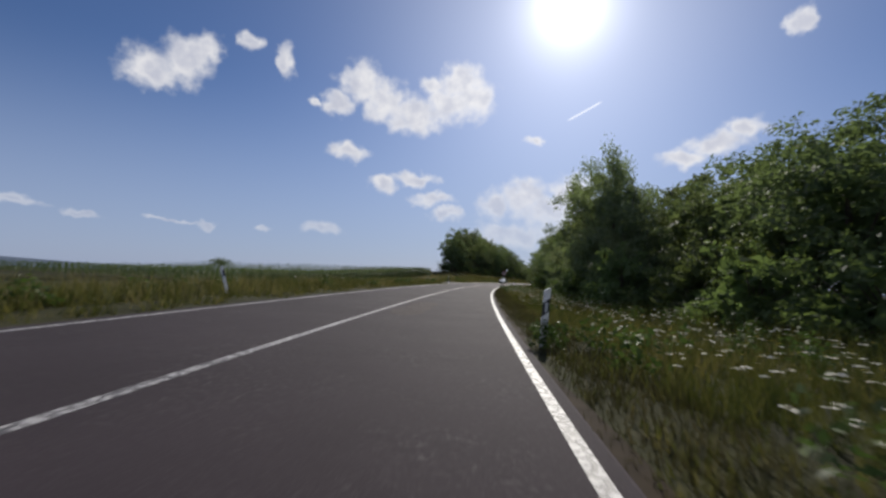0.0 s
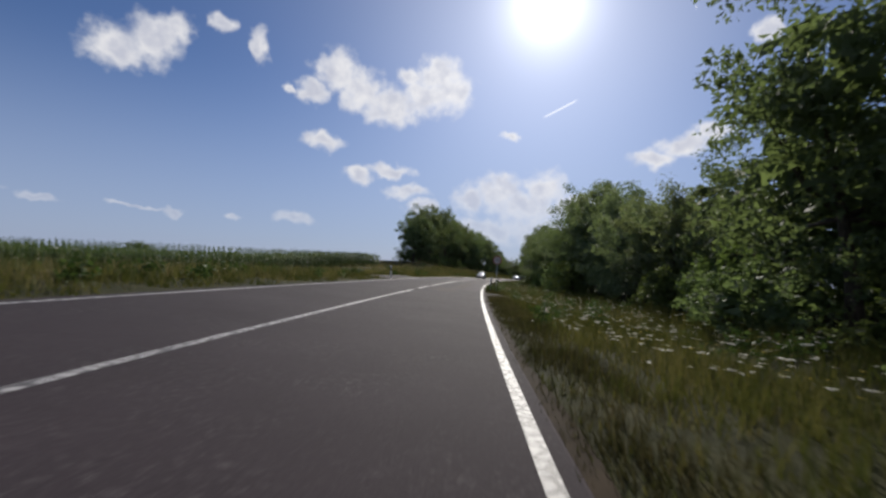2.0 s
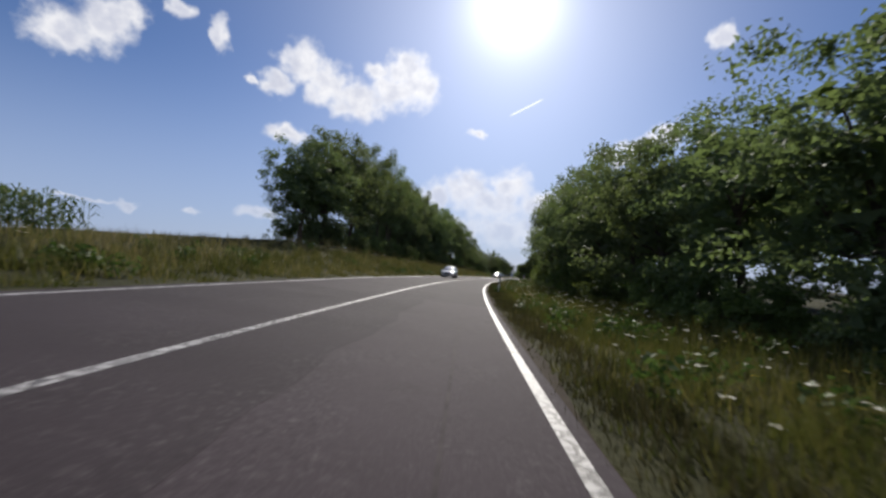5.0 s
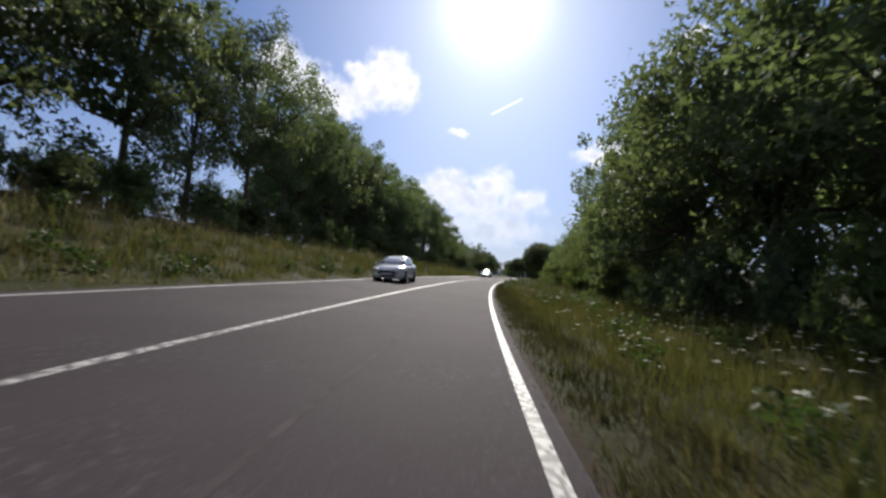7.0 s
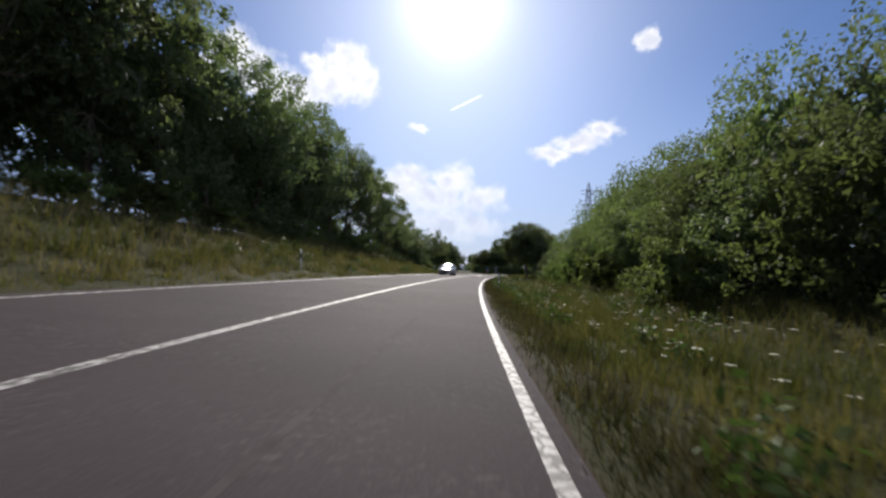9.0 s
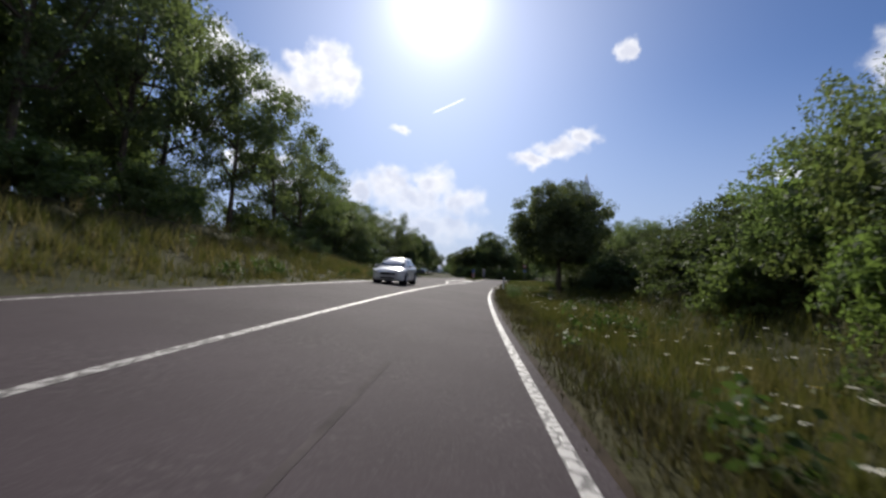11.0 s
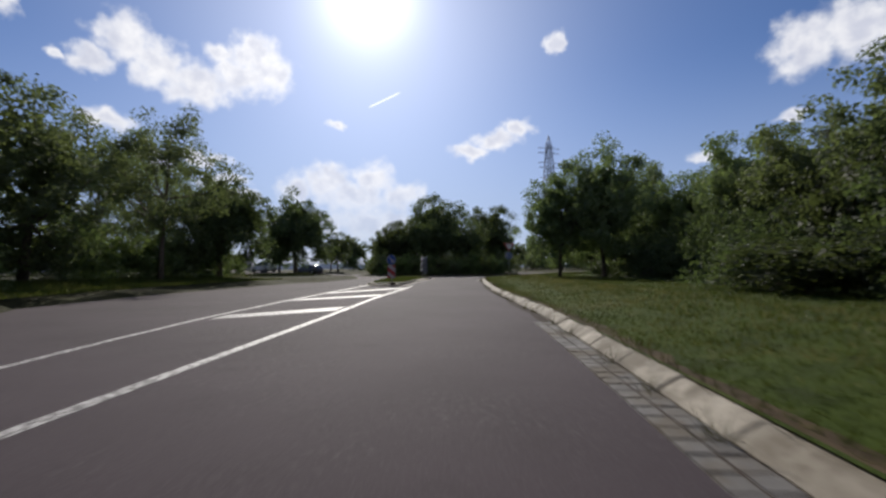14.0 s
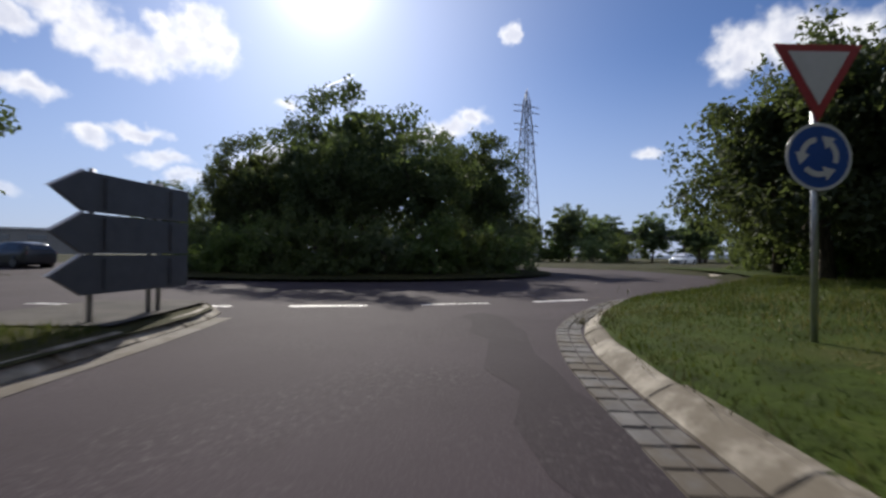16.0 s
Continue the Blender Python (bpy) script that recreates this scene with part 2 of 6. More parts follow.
def bark_material():
    m, k, b = material("bark", 0.9, 0, 0.15)
    at = k.add("ShaderNodeTexCoord").outputs["Object"]
    n = k.noise(k.vec("MULTIPLY", at, (1, 1, 0.25)), 16, 4, 0.65)
    k.link(k.ramp(n, (0.3, (0.035, 0.028, 0.022)), (0.7, (0.13, 0.105, 0.08))), b.inputs["Base Color"])
    bump(k, b, n, 0.8, 0.03)
    return m


def concrete_material(name="kerb_concrete", a=(0.17, 0.145, 0.112), c=(0.40, 0.355, 0.29)):
    m, k, b = material(name, 0.85, 0, 0.25)
    at = place(k)
    n = k.noise(at, 3.0, 4, 0.65)
    g = k.noise(at, 60, 2, 0.7)
    tone = k.ramp(n, (0.3, a), (0.65, c))
    tone = k.mix(k.band(g, 0.45, 0.8, 0, 0.35), tone, (0.20, 0.18, 0.15))
    info = k.add("ShaderNodeObjectInfo").outputs["Random"]
    tone = k.mix(k.math("MULTIPLY", info, 0.3), tone, tuple(x * 0.6 for x in a))
    dirt = k.noise(at, 1.1, 5, 0.7)
    tone = k.mix(k.band(dirt, 0.42, 0.60, 0, 0.8), tone, (0.085, 0.066, 0.044))
    k.link(tone, b.inputs["Base Color"])
    bump(k, b, g, 0.3, 0.008)
    return m


ASPHALT = asphalt_material()
OLD_ASPHALT = asphalt_material("old_asphalt", 0.74)
PAINT = paint_material()
# brighter copy of the line paint, sunlight put into the give-way bars
LIT_PAINT = paint_material("lit_road_paint", 1.45)
GROUND = ground_material()
BARK = bark_material()
CONCRETE = concrete_material()
LEAF_DARK = leaf_material("leaf_dark", (0.066, 0.084, 0.050), (0.104, 0.132, 0.074))
LEAF_MID = leaf_material("leaf_mid", (0.062, 0.084, 0.040), (0.100, 0.130, 0.060))
LEAF_WILLOW = leaf_material("leaf_grey_green", (0.090, 0.106, 0.068), (0.150, 0.178, 0.112))
# darker leaf copies, the shade of trees and bank shrubs put into the colour
LEAF_IN_SHADE = leaf_material("leaf_in_shade", (0.036, 0.048, 0.026), (0.066, 0.084, 0.044))
LEAF_BANK_SHADE = leaf_material("leaf_bank_shade", (0.028, 0.038, 0.020), (0.050, 0.064, 0.034))
LEAF_SHRUB = leaf_material("leaf_shrub", (0.060, 0.084, 0.034), (0.096, 0.126, 0.050))



# ---- mesh helpers ----
def mesh_of(name, verts, faces, mats, smooth=False):
    me = bpy.data.meshes.new(name)
    me.from_pydata([tuple(map(float, v)) for v in verts], [], [tuple(map(int, f)) for f in faces])
    for mt in (mats if isinstance(mats, (list, tuple)) else [mats]):
        me.materials.append(mt)
    if smooth:
        me.shade_smooth()
    return me


def quads(name, corners, mat):
    """A mesh of loose faces from an array (n, corners, 3)."""
    n, c = corners.shape[:2]
    me = bpy.data.meshes.new(name)
    me.vertices.add(n * c)
    me.vertices.foreach_set("co", np.ascontiguousarray(corners, dtype=np.float32).ravel())
    me.loops.add(n * c)
    me.loops.foreach_set("vertex_index", np.arange(n * c, dtype=np.int32))
    me.polygons.add(n)
    me.polygons.foreach_set("loop_start", np.arange(0, n * c, c, dtype=np.int32))
    me.materials.append(mat)
    me.update(calc_edges=True)
    return me


def part(name, bm, mat, parent, label=""):
    me = bpy.data.meshes.new(name)
    bm.to_mesh(me)
    bm.free()
    me.materials.append(mat)
    ob = new(name, me)
    ob.parent = parent
    return tagged(ob, label)


def child(name, me, parent, label=""):
    ob = new(name, me)
    ob.parent = parent
    return tagged(ob, label)


def box_bm(sx, sy, sz, x=0, y=0, z=0, bevel=0.0, bm=None):
    """A bevelled block, x and y centred, standing on z."""
    bm = bm or bmesh.new()
    made = bmesh.ops.create_cube(bm, size=1)["verts"]
    for v in made:
        v.co = Vector((v.co.x * sx + x, v.co.y * sy + y, (v.co.z + 0.5) * sz + z))
    if bevel:
        edges = {e for v in made for e in v.link_edges}
        bmesh.ops.bevel(bm, geom=list(edges), offset=bevel, segments=2, affect="EDGES", clamp_overlap=True)
    return bm


def tube_bm(points, radii, sides=8, bm=None, caps=True):
    """A tapered tube along points."""
    bm = bm or bmesh.new()
    rings = []
    for i, (p, r) in enumerate(zip(points, radii)):
        p = Vector(p)
        a = Vector(points[min(i + 1, len(points) - 1)]) - Vector(points[max(i - 1, 0)])
        q = a.to_track_quat("Z", "Y")
        rings.append([bm.verts.new(p + q @ Vector((math.cos(2 * math.pi * k / sides) * r, math.sin(2 * math.pi * k / sides) * r, 0))) for k in range(sides)])
    for a, b in zip(rings, rings[1:]):
        for k in range(sides):
            bm.faces.new((a[k], a[(k + 1) % sides], b[(k + 1) % sides], b[k]))
    if caps:
        bm.faces.new(rings[0][::-1])
        bm.faces.new(rings[-1])
    for f in bm.faces:
        f.smooth = True
    return bm


# ---- ground ----
def smooth01(x, a, b):
    u = np.clip((np.asarray(x, float) - a) / (b - a), 0, 1)
    return u * u * (3 - 2 * u)


RC_S, RC_LAT, ISLE_R, RING_R = 294.5, -7.2, 12.0, 20.1
ROAD_LEFT_S = [-70, 226, 231, 237, 246, 257, 262, 267, 272, 276, 279]
ROAD_LEFT_L = [-7.15, -7.15, -9.2, -11.4, -14.2, -15.8, -14.8, -13.7, -13.7, -14.9, -18.0]
ROAD_RIGHT_S = [-70, 224, 226, 238, 245, 249, 253, 258, 266, 268.5, 270.4, 272.6, 273.9, 276.6, 279]
ROAD_RIGHT_L = [0.22, 0.22, 0.2, 0.2, 0.05, -0.3, -0.62, -0.85, -1.05, -1.0, -0.8, -0.1, 0.6, 2.5, 5.4]


def ground_z(s, lat):
    """Height of the land beside the road."""
    s, lat = np.asarray(s, float), np.asarray(lat, float)
    near = -np.interp(s, BANK_S, BANK_P) * np.clip(lat, -9, 3)
    right = -0.02 - 0.10 * smooth01(lat, 0.6, 2.6) + 0.5 * smooth01(lat, 5, 14) * (1 - smooth01(s, 205, 235))
    right = right + 2.2 * smooth01(lat, 5.0, 12) * smooth01(s, 150, 172) * (1 - smooth01(s, 205, 228))
    left = -0.03 + 2.5 * smooth01(-lat, 7.8, 15.5) * smooth01(s, 100, 126) * (1 - 0.85 * smooth01(s, 205, 242))
    left = left - 0.95 * smooth01(-lat, 10, 28) * (1 - smooth01(s, 60, 100)) + 0.9 * smooth01(-lat, 8, 16) * smooth01(s, 82, 100) * (1 - smooth01(s, 100, 120))
    left = left + 0.1 * smooth01(-lat, 16.5, 22) * smooth01(s, 238, 255)
    z = near + np.where(lat > -3.4, right, left)
    ring = np.hypot(s - RC_S, lat - RC_LAT) < RING_R
    inside = ((lat < np.interp(s, ROAD_RIGHT_S, ROAD_RIGHT_L) - 0.12) & (lat > np.interp(s, ROAD_LEFT_S, ROAD_LEFT_L) + 0.15) & (s < 279)) | ring
    lawn = np.where((s > 224) & (lat > 0.3) & ~inside, 0.10 + 0.04 * np.clip(lat - 1, 0, 6), 0.0)
    return np.where(inside, near - 0.12, z + lawn * smooth01(s, 224, 232))


def ground_sheet():
    ss = np.concatenate([np.arange(-70, 220, 2.0), np.arange(220, 300, 1.0), np.arange(300, 345, 4.0)])
    la = np.concatenate([np.arange(-46, -14, 4), np.arange(-14, -7.2, 0.8), [-7.0, -6.0, -3.4, -1.0, -0.3, 0.1], np.arange(0.4, 3, 0.65), np.arange(3, 16, 1.3), np.arange(16, 47, 5)])
    S, L = np.meshgrid(ss, la, indexing="ij")
    X, Y = spot(S, L)
    rough = np.where(((L > 0.6) | (L < -7.4)) & (S < 220), 0.06, 0.0)
    Z = ground_z(S, L) + rough * np.sin(S * 1.3 + L * 2.1) * np.cos(S * 0.37 - L * 1.7)
    n, m = S.shape
    V = list(zip(X.ravel(), Y.ravel(), Z.ravel()))
    Fc = [(i * m + j, i * m + j + 1, (i + 1) * m + j + 1, (i + 1) * m + j) for i in range(n - 1) for j in range(m - 1)]
    Fc = [f[::-1] for f in Fc]
    loop = [i * m for i in range(n)] + [(n - 1) * m + j for j in range(1, m)] + [i * m + m - 1 for i in range(n - 2, -1, -1)] + [j for j in range(m - 2, 0, -1)]
    cx, cy = spot(130, -3)
    prev = loop
    # beyond the strip the sheet spreads outwards to the horizon
    for k, z, keep in ((1.3, -0.05, 0.5), (2.0, -0.1, 0.0), (5.0, -0.4, 0.0), (15.0, -3.0, 0.0), (95.0, -22.0, 0.0)):
        ring = []
        for i in loop:
            x, y, h = V[i]
            ring.append(len(V))
            V.append((cx + (x - cx) * k, cy + (y - cy) * k, h * keep + z * (1 - keep)))
        for q in range(len(loop)):
            r = (q + 1) % len(loop)
            Fc.append((prev[q], prev[r], ring[r], ring[q]))
        prev = ring
    me = mesh_of("ground", V, Fc, GROUND, smooth=True)
    return tagged(new("ground", me), "rolling meadow ground with grass and bare soil beside the road", "ground", kind="structure")


ground_sheet()


def ribbon(name, s0, s1, lat_a, lat_b, lift, mat, step=2.0, cols=6, label="", category="", thick=0.0):
    """A strip of surface along the road between two offsets (numbers or functions of s)."""
    ss = np.linspace(s0, s1, max(2, int((s1 - s0) / step) + 1))
    V, Fc = [], []
    for s in ss:
        a = lat_a(s) if callable(lat_a) else lat_a
        b = lat_b(s) if callable(lat_b) else lat_b
        for j in range(cols + 1):
            lat = a + (b - a) * j / cols
            x, y = spot(s, lat)
            V.append((x, y, road_z(s, lat) + lift))
    for i in range(len(ss) - 1):
        for j in range(cols):
            p = i * (cols + 1) + j
            Fc.append((p, p + 1, p + cols + 2, p + cols + 1))
    ob = new(name, mesh_of(name, V, Fc, mat, smooth=True))
    return tagged(ob, label, category, kind="structure") if label else ob


def road_left(s):
    return float(np.interp(s, ROAD_LEFT_S, ROAD_LEFT_L))


def road_right(s):
    return float(np.interp(s, ROAD_RIGHT_S, ROAD_RIGHT_L))


ribbon("road", -70, 279, road_left, road_right, 0.0, ASPHALT, step=1.5, cols=8, label="grey asphalt country road with worn patches", category="road")
ribbon("old_road", -70, 64, -7.1, 0.2, 0.002, OLD_ASPHALT, step=1.5, cols=8, label="older darker asphalt course of the country road", category="road")
ribbon("old_road", 64, 100, -7.1, lambda s: -2.05 + 0.06 * math.sin(s * 1.1) + 0.05 * math.sin(s * 2.7), 0.002, OLD_ASPHALT, step=0.7, cols=5, label="older darker asphalt beside the patched lane", category="road")
MID_ASPHALT = asphalt_material("dark_asphalt", 0.82)
ribbon("dark_road", 100, 172, -7.1, 0.2, 0.002, MID_ASPHALT, step=1.5, cols=8, label="dark asphalt course of the country road", category="road")
LINE = "white painted line on the asphalt"
ribbon("edge_line", -70, 221.0, -0.03, 0.09, 0.004, PAINT, step=1.0, cols=1, label="cracked white edge line painted on the asphalt", category="road marking")
ribbon("edge_line", -70, 226, -6.90, -6.76, 0.004, PAINT, step=1.0, cols=1, label="white edge line along the far lane", category="road marking")
for s0, s1 in ((-70, 57), (58.9, 63.6), (65.4, 214)):
    ribbon("centre_line", s0, s1, -3.50, -3.37, 0.004, PAINT, step=1.0, cols=1, label="white centre line with small gaps on the asphalt", category="road marking")
# the centre line splits into two lines in front of the traffic island
HATCH_S = [214, 226, 233, 238, 244, 249.5, 257.8]
HATCH_R = [-3.50, -3.92, -4.32, -4.48, -4.72, -5.06, -5.2]
HATCH_LS = [226, 230, 234, 238, 241, 244, 248, 254, 259, 264]
HATCH_L = [-4.05, -4.92, -5.68, -6.32, -6.90, -7.36, -7.68, -7.97, -8.2, -8.75]
ribbon("hatch_line", 214, 257.8, lambda s: np.interp(s, HATCH_S, HATCH_R), lambda s: np.interp(s, HATCH_S, HATCH_R) + 0.15, 0.004, PAINT, step=1.0, cols=1, label=LINE, category="road marking")
ribbon("hatch_line", 226.0, 264, lambda s: np.interp(s, HATCH_LS, HATCH_L), lambda s: np.interp(s, HATCH_LS, HATCH_L) + 0.13, 0.0045, PAINT, step=1.0, cols=1, label=LINE, category="road marking")


def flat_piece(name, corners, lift, mat, label, category):
    """A thin flat piece lying on the road; corners as (s, lat)."""
    V = []
    for s, lat in corners:
        x, y = spot(s, lat)
        V.append((x, y, float(road_z(s, lat)) + lift))
    ob = new(name, mesh_of(name, V, [tuple(range(len(V)))], mat))
    return tagged(ob, label, category, kind="structure")


for corners in (((246.4, -5.0), (245.4, -4.9), (243.6, -7.0), (244.4, -7.1)), ((251.4, -5.2), (250.5, -5.1), (248.4, -7.45), (249.2, -7.5)), ((256.6, -5.35), (255.5, -5.25), (252.0, -7.75), (252.9, -7.85))):
    flat_piece("hatch_bar", corners, 0.004, PAINT, "broad white hatching bar on the asphalt", "road marking")


def worn_material():
    m, k, b = material("worn_asphalt", 0.9, 0, 0.15)
    at = place(k)
    n, g = k.noise(at, 1.6, 4, 0.6), k.noise(at, 45, 2, 0.7)
    tone = k.ramp(n, (0.3, (0.042, 0.030, 0.030)), (0.7, (0.060, 0.044, 0.042)))
    k.link(k.mix(k.band(g, 0.45, 0.7, 0, 0.5), tone, (0.03, 0.026, 0.024)), b.inputs["Base Color"])
    bump(k, b, g, 0.7, 0.015)
    return m


WORN = worn_material()


def ragged(name, s0, s1, lat_a, lat_b, seed, lift, mat, label):
    """A patch of road surface with an uneven edge."""
    rng = random.Random(seed)
    n = max(6, int((s1 - s0) / 0.5))
    a = [lat_a + rng.uniform(-0.12, 0.12) for _ in range(n + 1)]
    b = [lat_b + rng.uniform(-0.12, 0.12) for _ in range(n + 1)]
    mid = (lat_a + lat_b) / 2
    a[0] = a[-1] = mid - 0.05
    b[0] = b[-1] = mid + 0.05
    V, Fc = [], []
    for i in range(n + 1):
        s = s0 + (s1 - s0) * i / n
        for lat in (a[i], b[i]):
            x, y = spot(s, lat)
            V.append((x, y, float(road_z(s, lat)) + lift))
    for i in range(n):
        Fc.append((2 * i, 2 * i + 1, 2 * i + 3, 2 * i + 2))
    return tagged(new(name, mesh_of(name, V, Fc, mat)), label, "road surface", kind="structure")


ragged("worn_strip", 66, 86, -2.1, -1.25, 3, 0.003, WORN, "worn brownish strip of broken road surface")
ragged("worn_strip", 59, 64.5, -3.0, -1.6, 4, 0.003, WORN, "worn rough patch of road surface")
ragged("worn_strip", 12, 19, -3.1, -2.2, 6, 0.003, WORN, "worn rough patch of road surface")
ragged("dark_patch", 268.4, 274.0, -1.95, -1.35, 9, 0.003, asphalt_material("patch_asphalt", 0.72), "dark repaired patch of asphalt beside the paved gutter")
SEAM = plain("tar_seam", (0.074, 0.060, 0.062), 0.9, 0, 0.5, 3, 0.1)
ribbon("seam", 62, 108, -0.83, -0.80, 0.0035, SEAM, cols=1, label="thin pale joint in the asphalt", category="road surface")
ribbon("seam", 108, 192, lambda s: -1.54 + 0.05 * math.sin(s * 0.4), lambda s: -1.485 + 0.05 * math.sin(s * 0.4 + 0.2), 0.0035, SEAM, cols=1, label="pale lengthwise joint in the asphalt", category="road surface")


def gravel_material():
    m, k, b = material("gravel", 0.95, 0, 0.15)
    at = place(k)
    v = k.add("ShaderNodeTexVoronoi")
    v.inputs["Scale"].default_value = 28.0
    k.put(v.inputs["Vector"], at)
    n = k.noise(at, 1.1, 4, 0.6)
    tone = k.ramp(n, (0.3, (0.055, 0.050, 0.046)), (0.7, (0.11, 0.098, 0.088)))
    k.link(k.mix(k.band(v.outputs[0], 0.0, 0.5, 0.35, 0.0), tone, (0.02, 0.018, 0.016)), b.inputs["Base Color"])
    bump(k, b, v.outputs[0], 0.6, 0.02)
    return m


GRAVEL = gravel_material()


def lawn_ground_material():
    m, k, b = material("lawn_ground", 0.95, 0, 0.1)
    at = place(k)
    mid, fine = k.noise(at, 1.3, 4, 0.65), k.noise(at, 22.0, 3, 0.7)
    tone = k.ramp(mid, (0.3, (0.022, 0.032, 0.006)), (0.55, (0.043, 0.064, 0.008)), (0.8, (0.068, 0.070, 0.020)))
    tone = k.mix(k.band(k.noise(at, 0.35, 3), 0.55, 0.75, 0, 0.5), tone, (0.065, 0.055, 0.022))
    k.link(k.mix(k.band(fine, 0.5, 0.72, 0, 0.6), tone, (0.016, 0.026, 0.006)), b.inputs["Base Color"])
    bump(k, b, fine, 0.8, 0.05)
    return m


LAWN_GROUND = lawn_ground_material()
SOIL = plain("bare_soil", (0.046, 0.032, 0.019), 0.95, 0, 0.5, 3, 0.1)
# the track that joins from the right, and the bare shoulder
def track_mesh():
    V, Fc = [], []
    n, m = 8, 8
    for i in range(n + 1):
        lat = 0.2 + 3.3 * (i / n)
        half = 0.9 + 2.2 * math.exp(-lat / 1.2)
        for j in range(m + 1):
            s = 61.2 + lat * 0.12 + (j / m - 0.5) * 2 * half
            x, y = spot(s, lat)
            V.append((x, y, (float(road_z(s, lat)) - 0.01 if i == 0 else float(ground_z(s, lat)) + 0.04)))
    for i in range(n):
        for j in range(m):
            p = i * (m + 1) + j
            Fc.append((p, p + m + 1, p + m + 2, p + 1))
    return tagged(new("side_track", mesh_of("side_track", V, Fc, SOIL, smooth=True)), "short bare earth mouth of an overgrown side track", "road", kind="structure")


track_mesh()
ribbon("shoulder", -70, 58, 0.18, lambda s: 0.34 + 0.12 * math.sin(s * 0.7) * math.sin(s * 0.23), -0.006, SOIL, step=1.0, cols=2, label="narrow bare soil shoulder beside the asphalt", category="shoulder")
ribbon("shoulder", 66, 220.8, 0.18, lambda s: 0.34 + 0.12 * math.sin(s * 0.7) * math.sin(s * 0.23), -0.006, SOIL, step=1.0, cols=2, label="narrow bare soil shoulder beside the asphalt", category="shoulder")
ribbon("lay_by", 70, 84, -9.6, -7.1, 0.0, GRAVEL, cols=3, label="grey gravelled strip beside the far lane", category="shoulder")


# ---- trees ----
def leaf_cards(rng, centres, radii, per, size, squash=0.8):
    """Leaves scattered round clump centres: diamonds, four corners each."""
    n = len(centres) * per
    c = np.repeat(centres, per, axis=0)
    r = np.repeat(radii, per)[:, None]
    d = rng.normal(size=(n, 3))
    d /= np.linalg.norm(d, axis=1)[:, None]
    p = c + d * r * (rng.random((n, 1)) ** 0.45) * np.array([1, 1, squash])
    nrm = d * 0.7 + rng.normal(size=(n, 3)) * 0.8 + np.array([0, 0, 0.5])
    nrm /= np.linalg.norm(nrm, axis=1)[:, None]
    u = np.cross(nrm, rng.normal(size=(n, 3)))
    u /= np.linalg.norm(u, axis=1)[:, None] + 1e-9
    v = np.cross(nrm, u)
    a = size * (0.6 + 0.8 * rng.random((n, 1)))
    b = a * 0.55
    bend = nrm * a * 0.15
    return np.stack([p - u * a, p - v * b + bend, p + u * a, p + v * b + bend], axis=1)


def leaf_points(rng, centres, radii, per, size, squash=0.8):
    """Small three-cornered leaves, cheaper than the cards above."""
    q = leaf_cards(rng, centres, radii, per, size, squash)
    q[:, 1] = q[:, 1] * 1.6 - (q[:, 0] + q[:, 2]) * 0.3
    return q[:, :3]


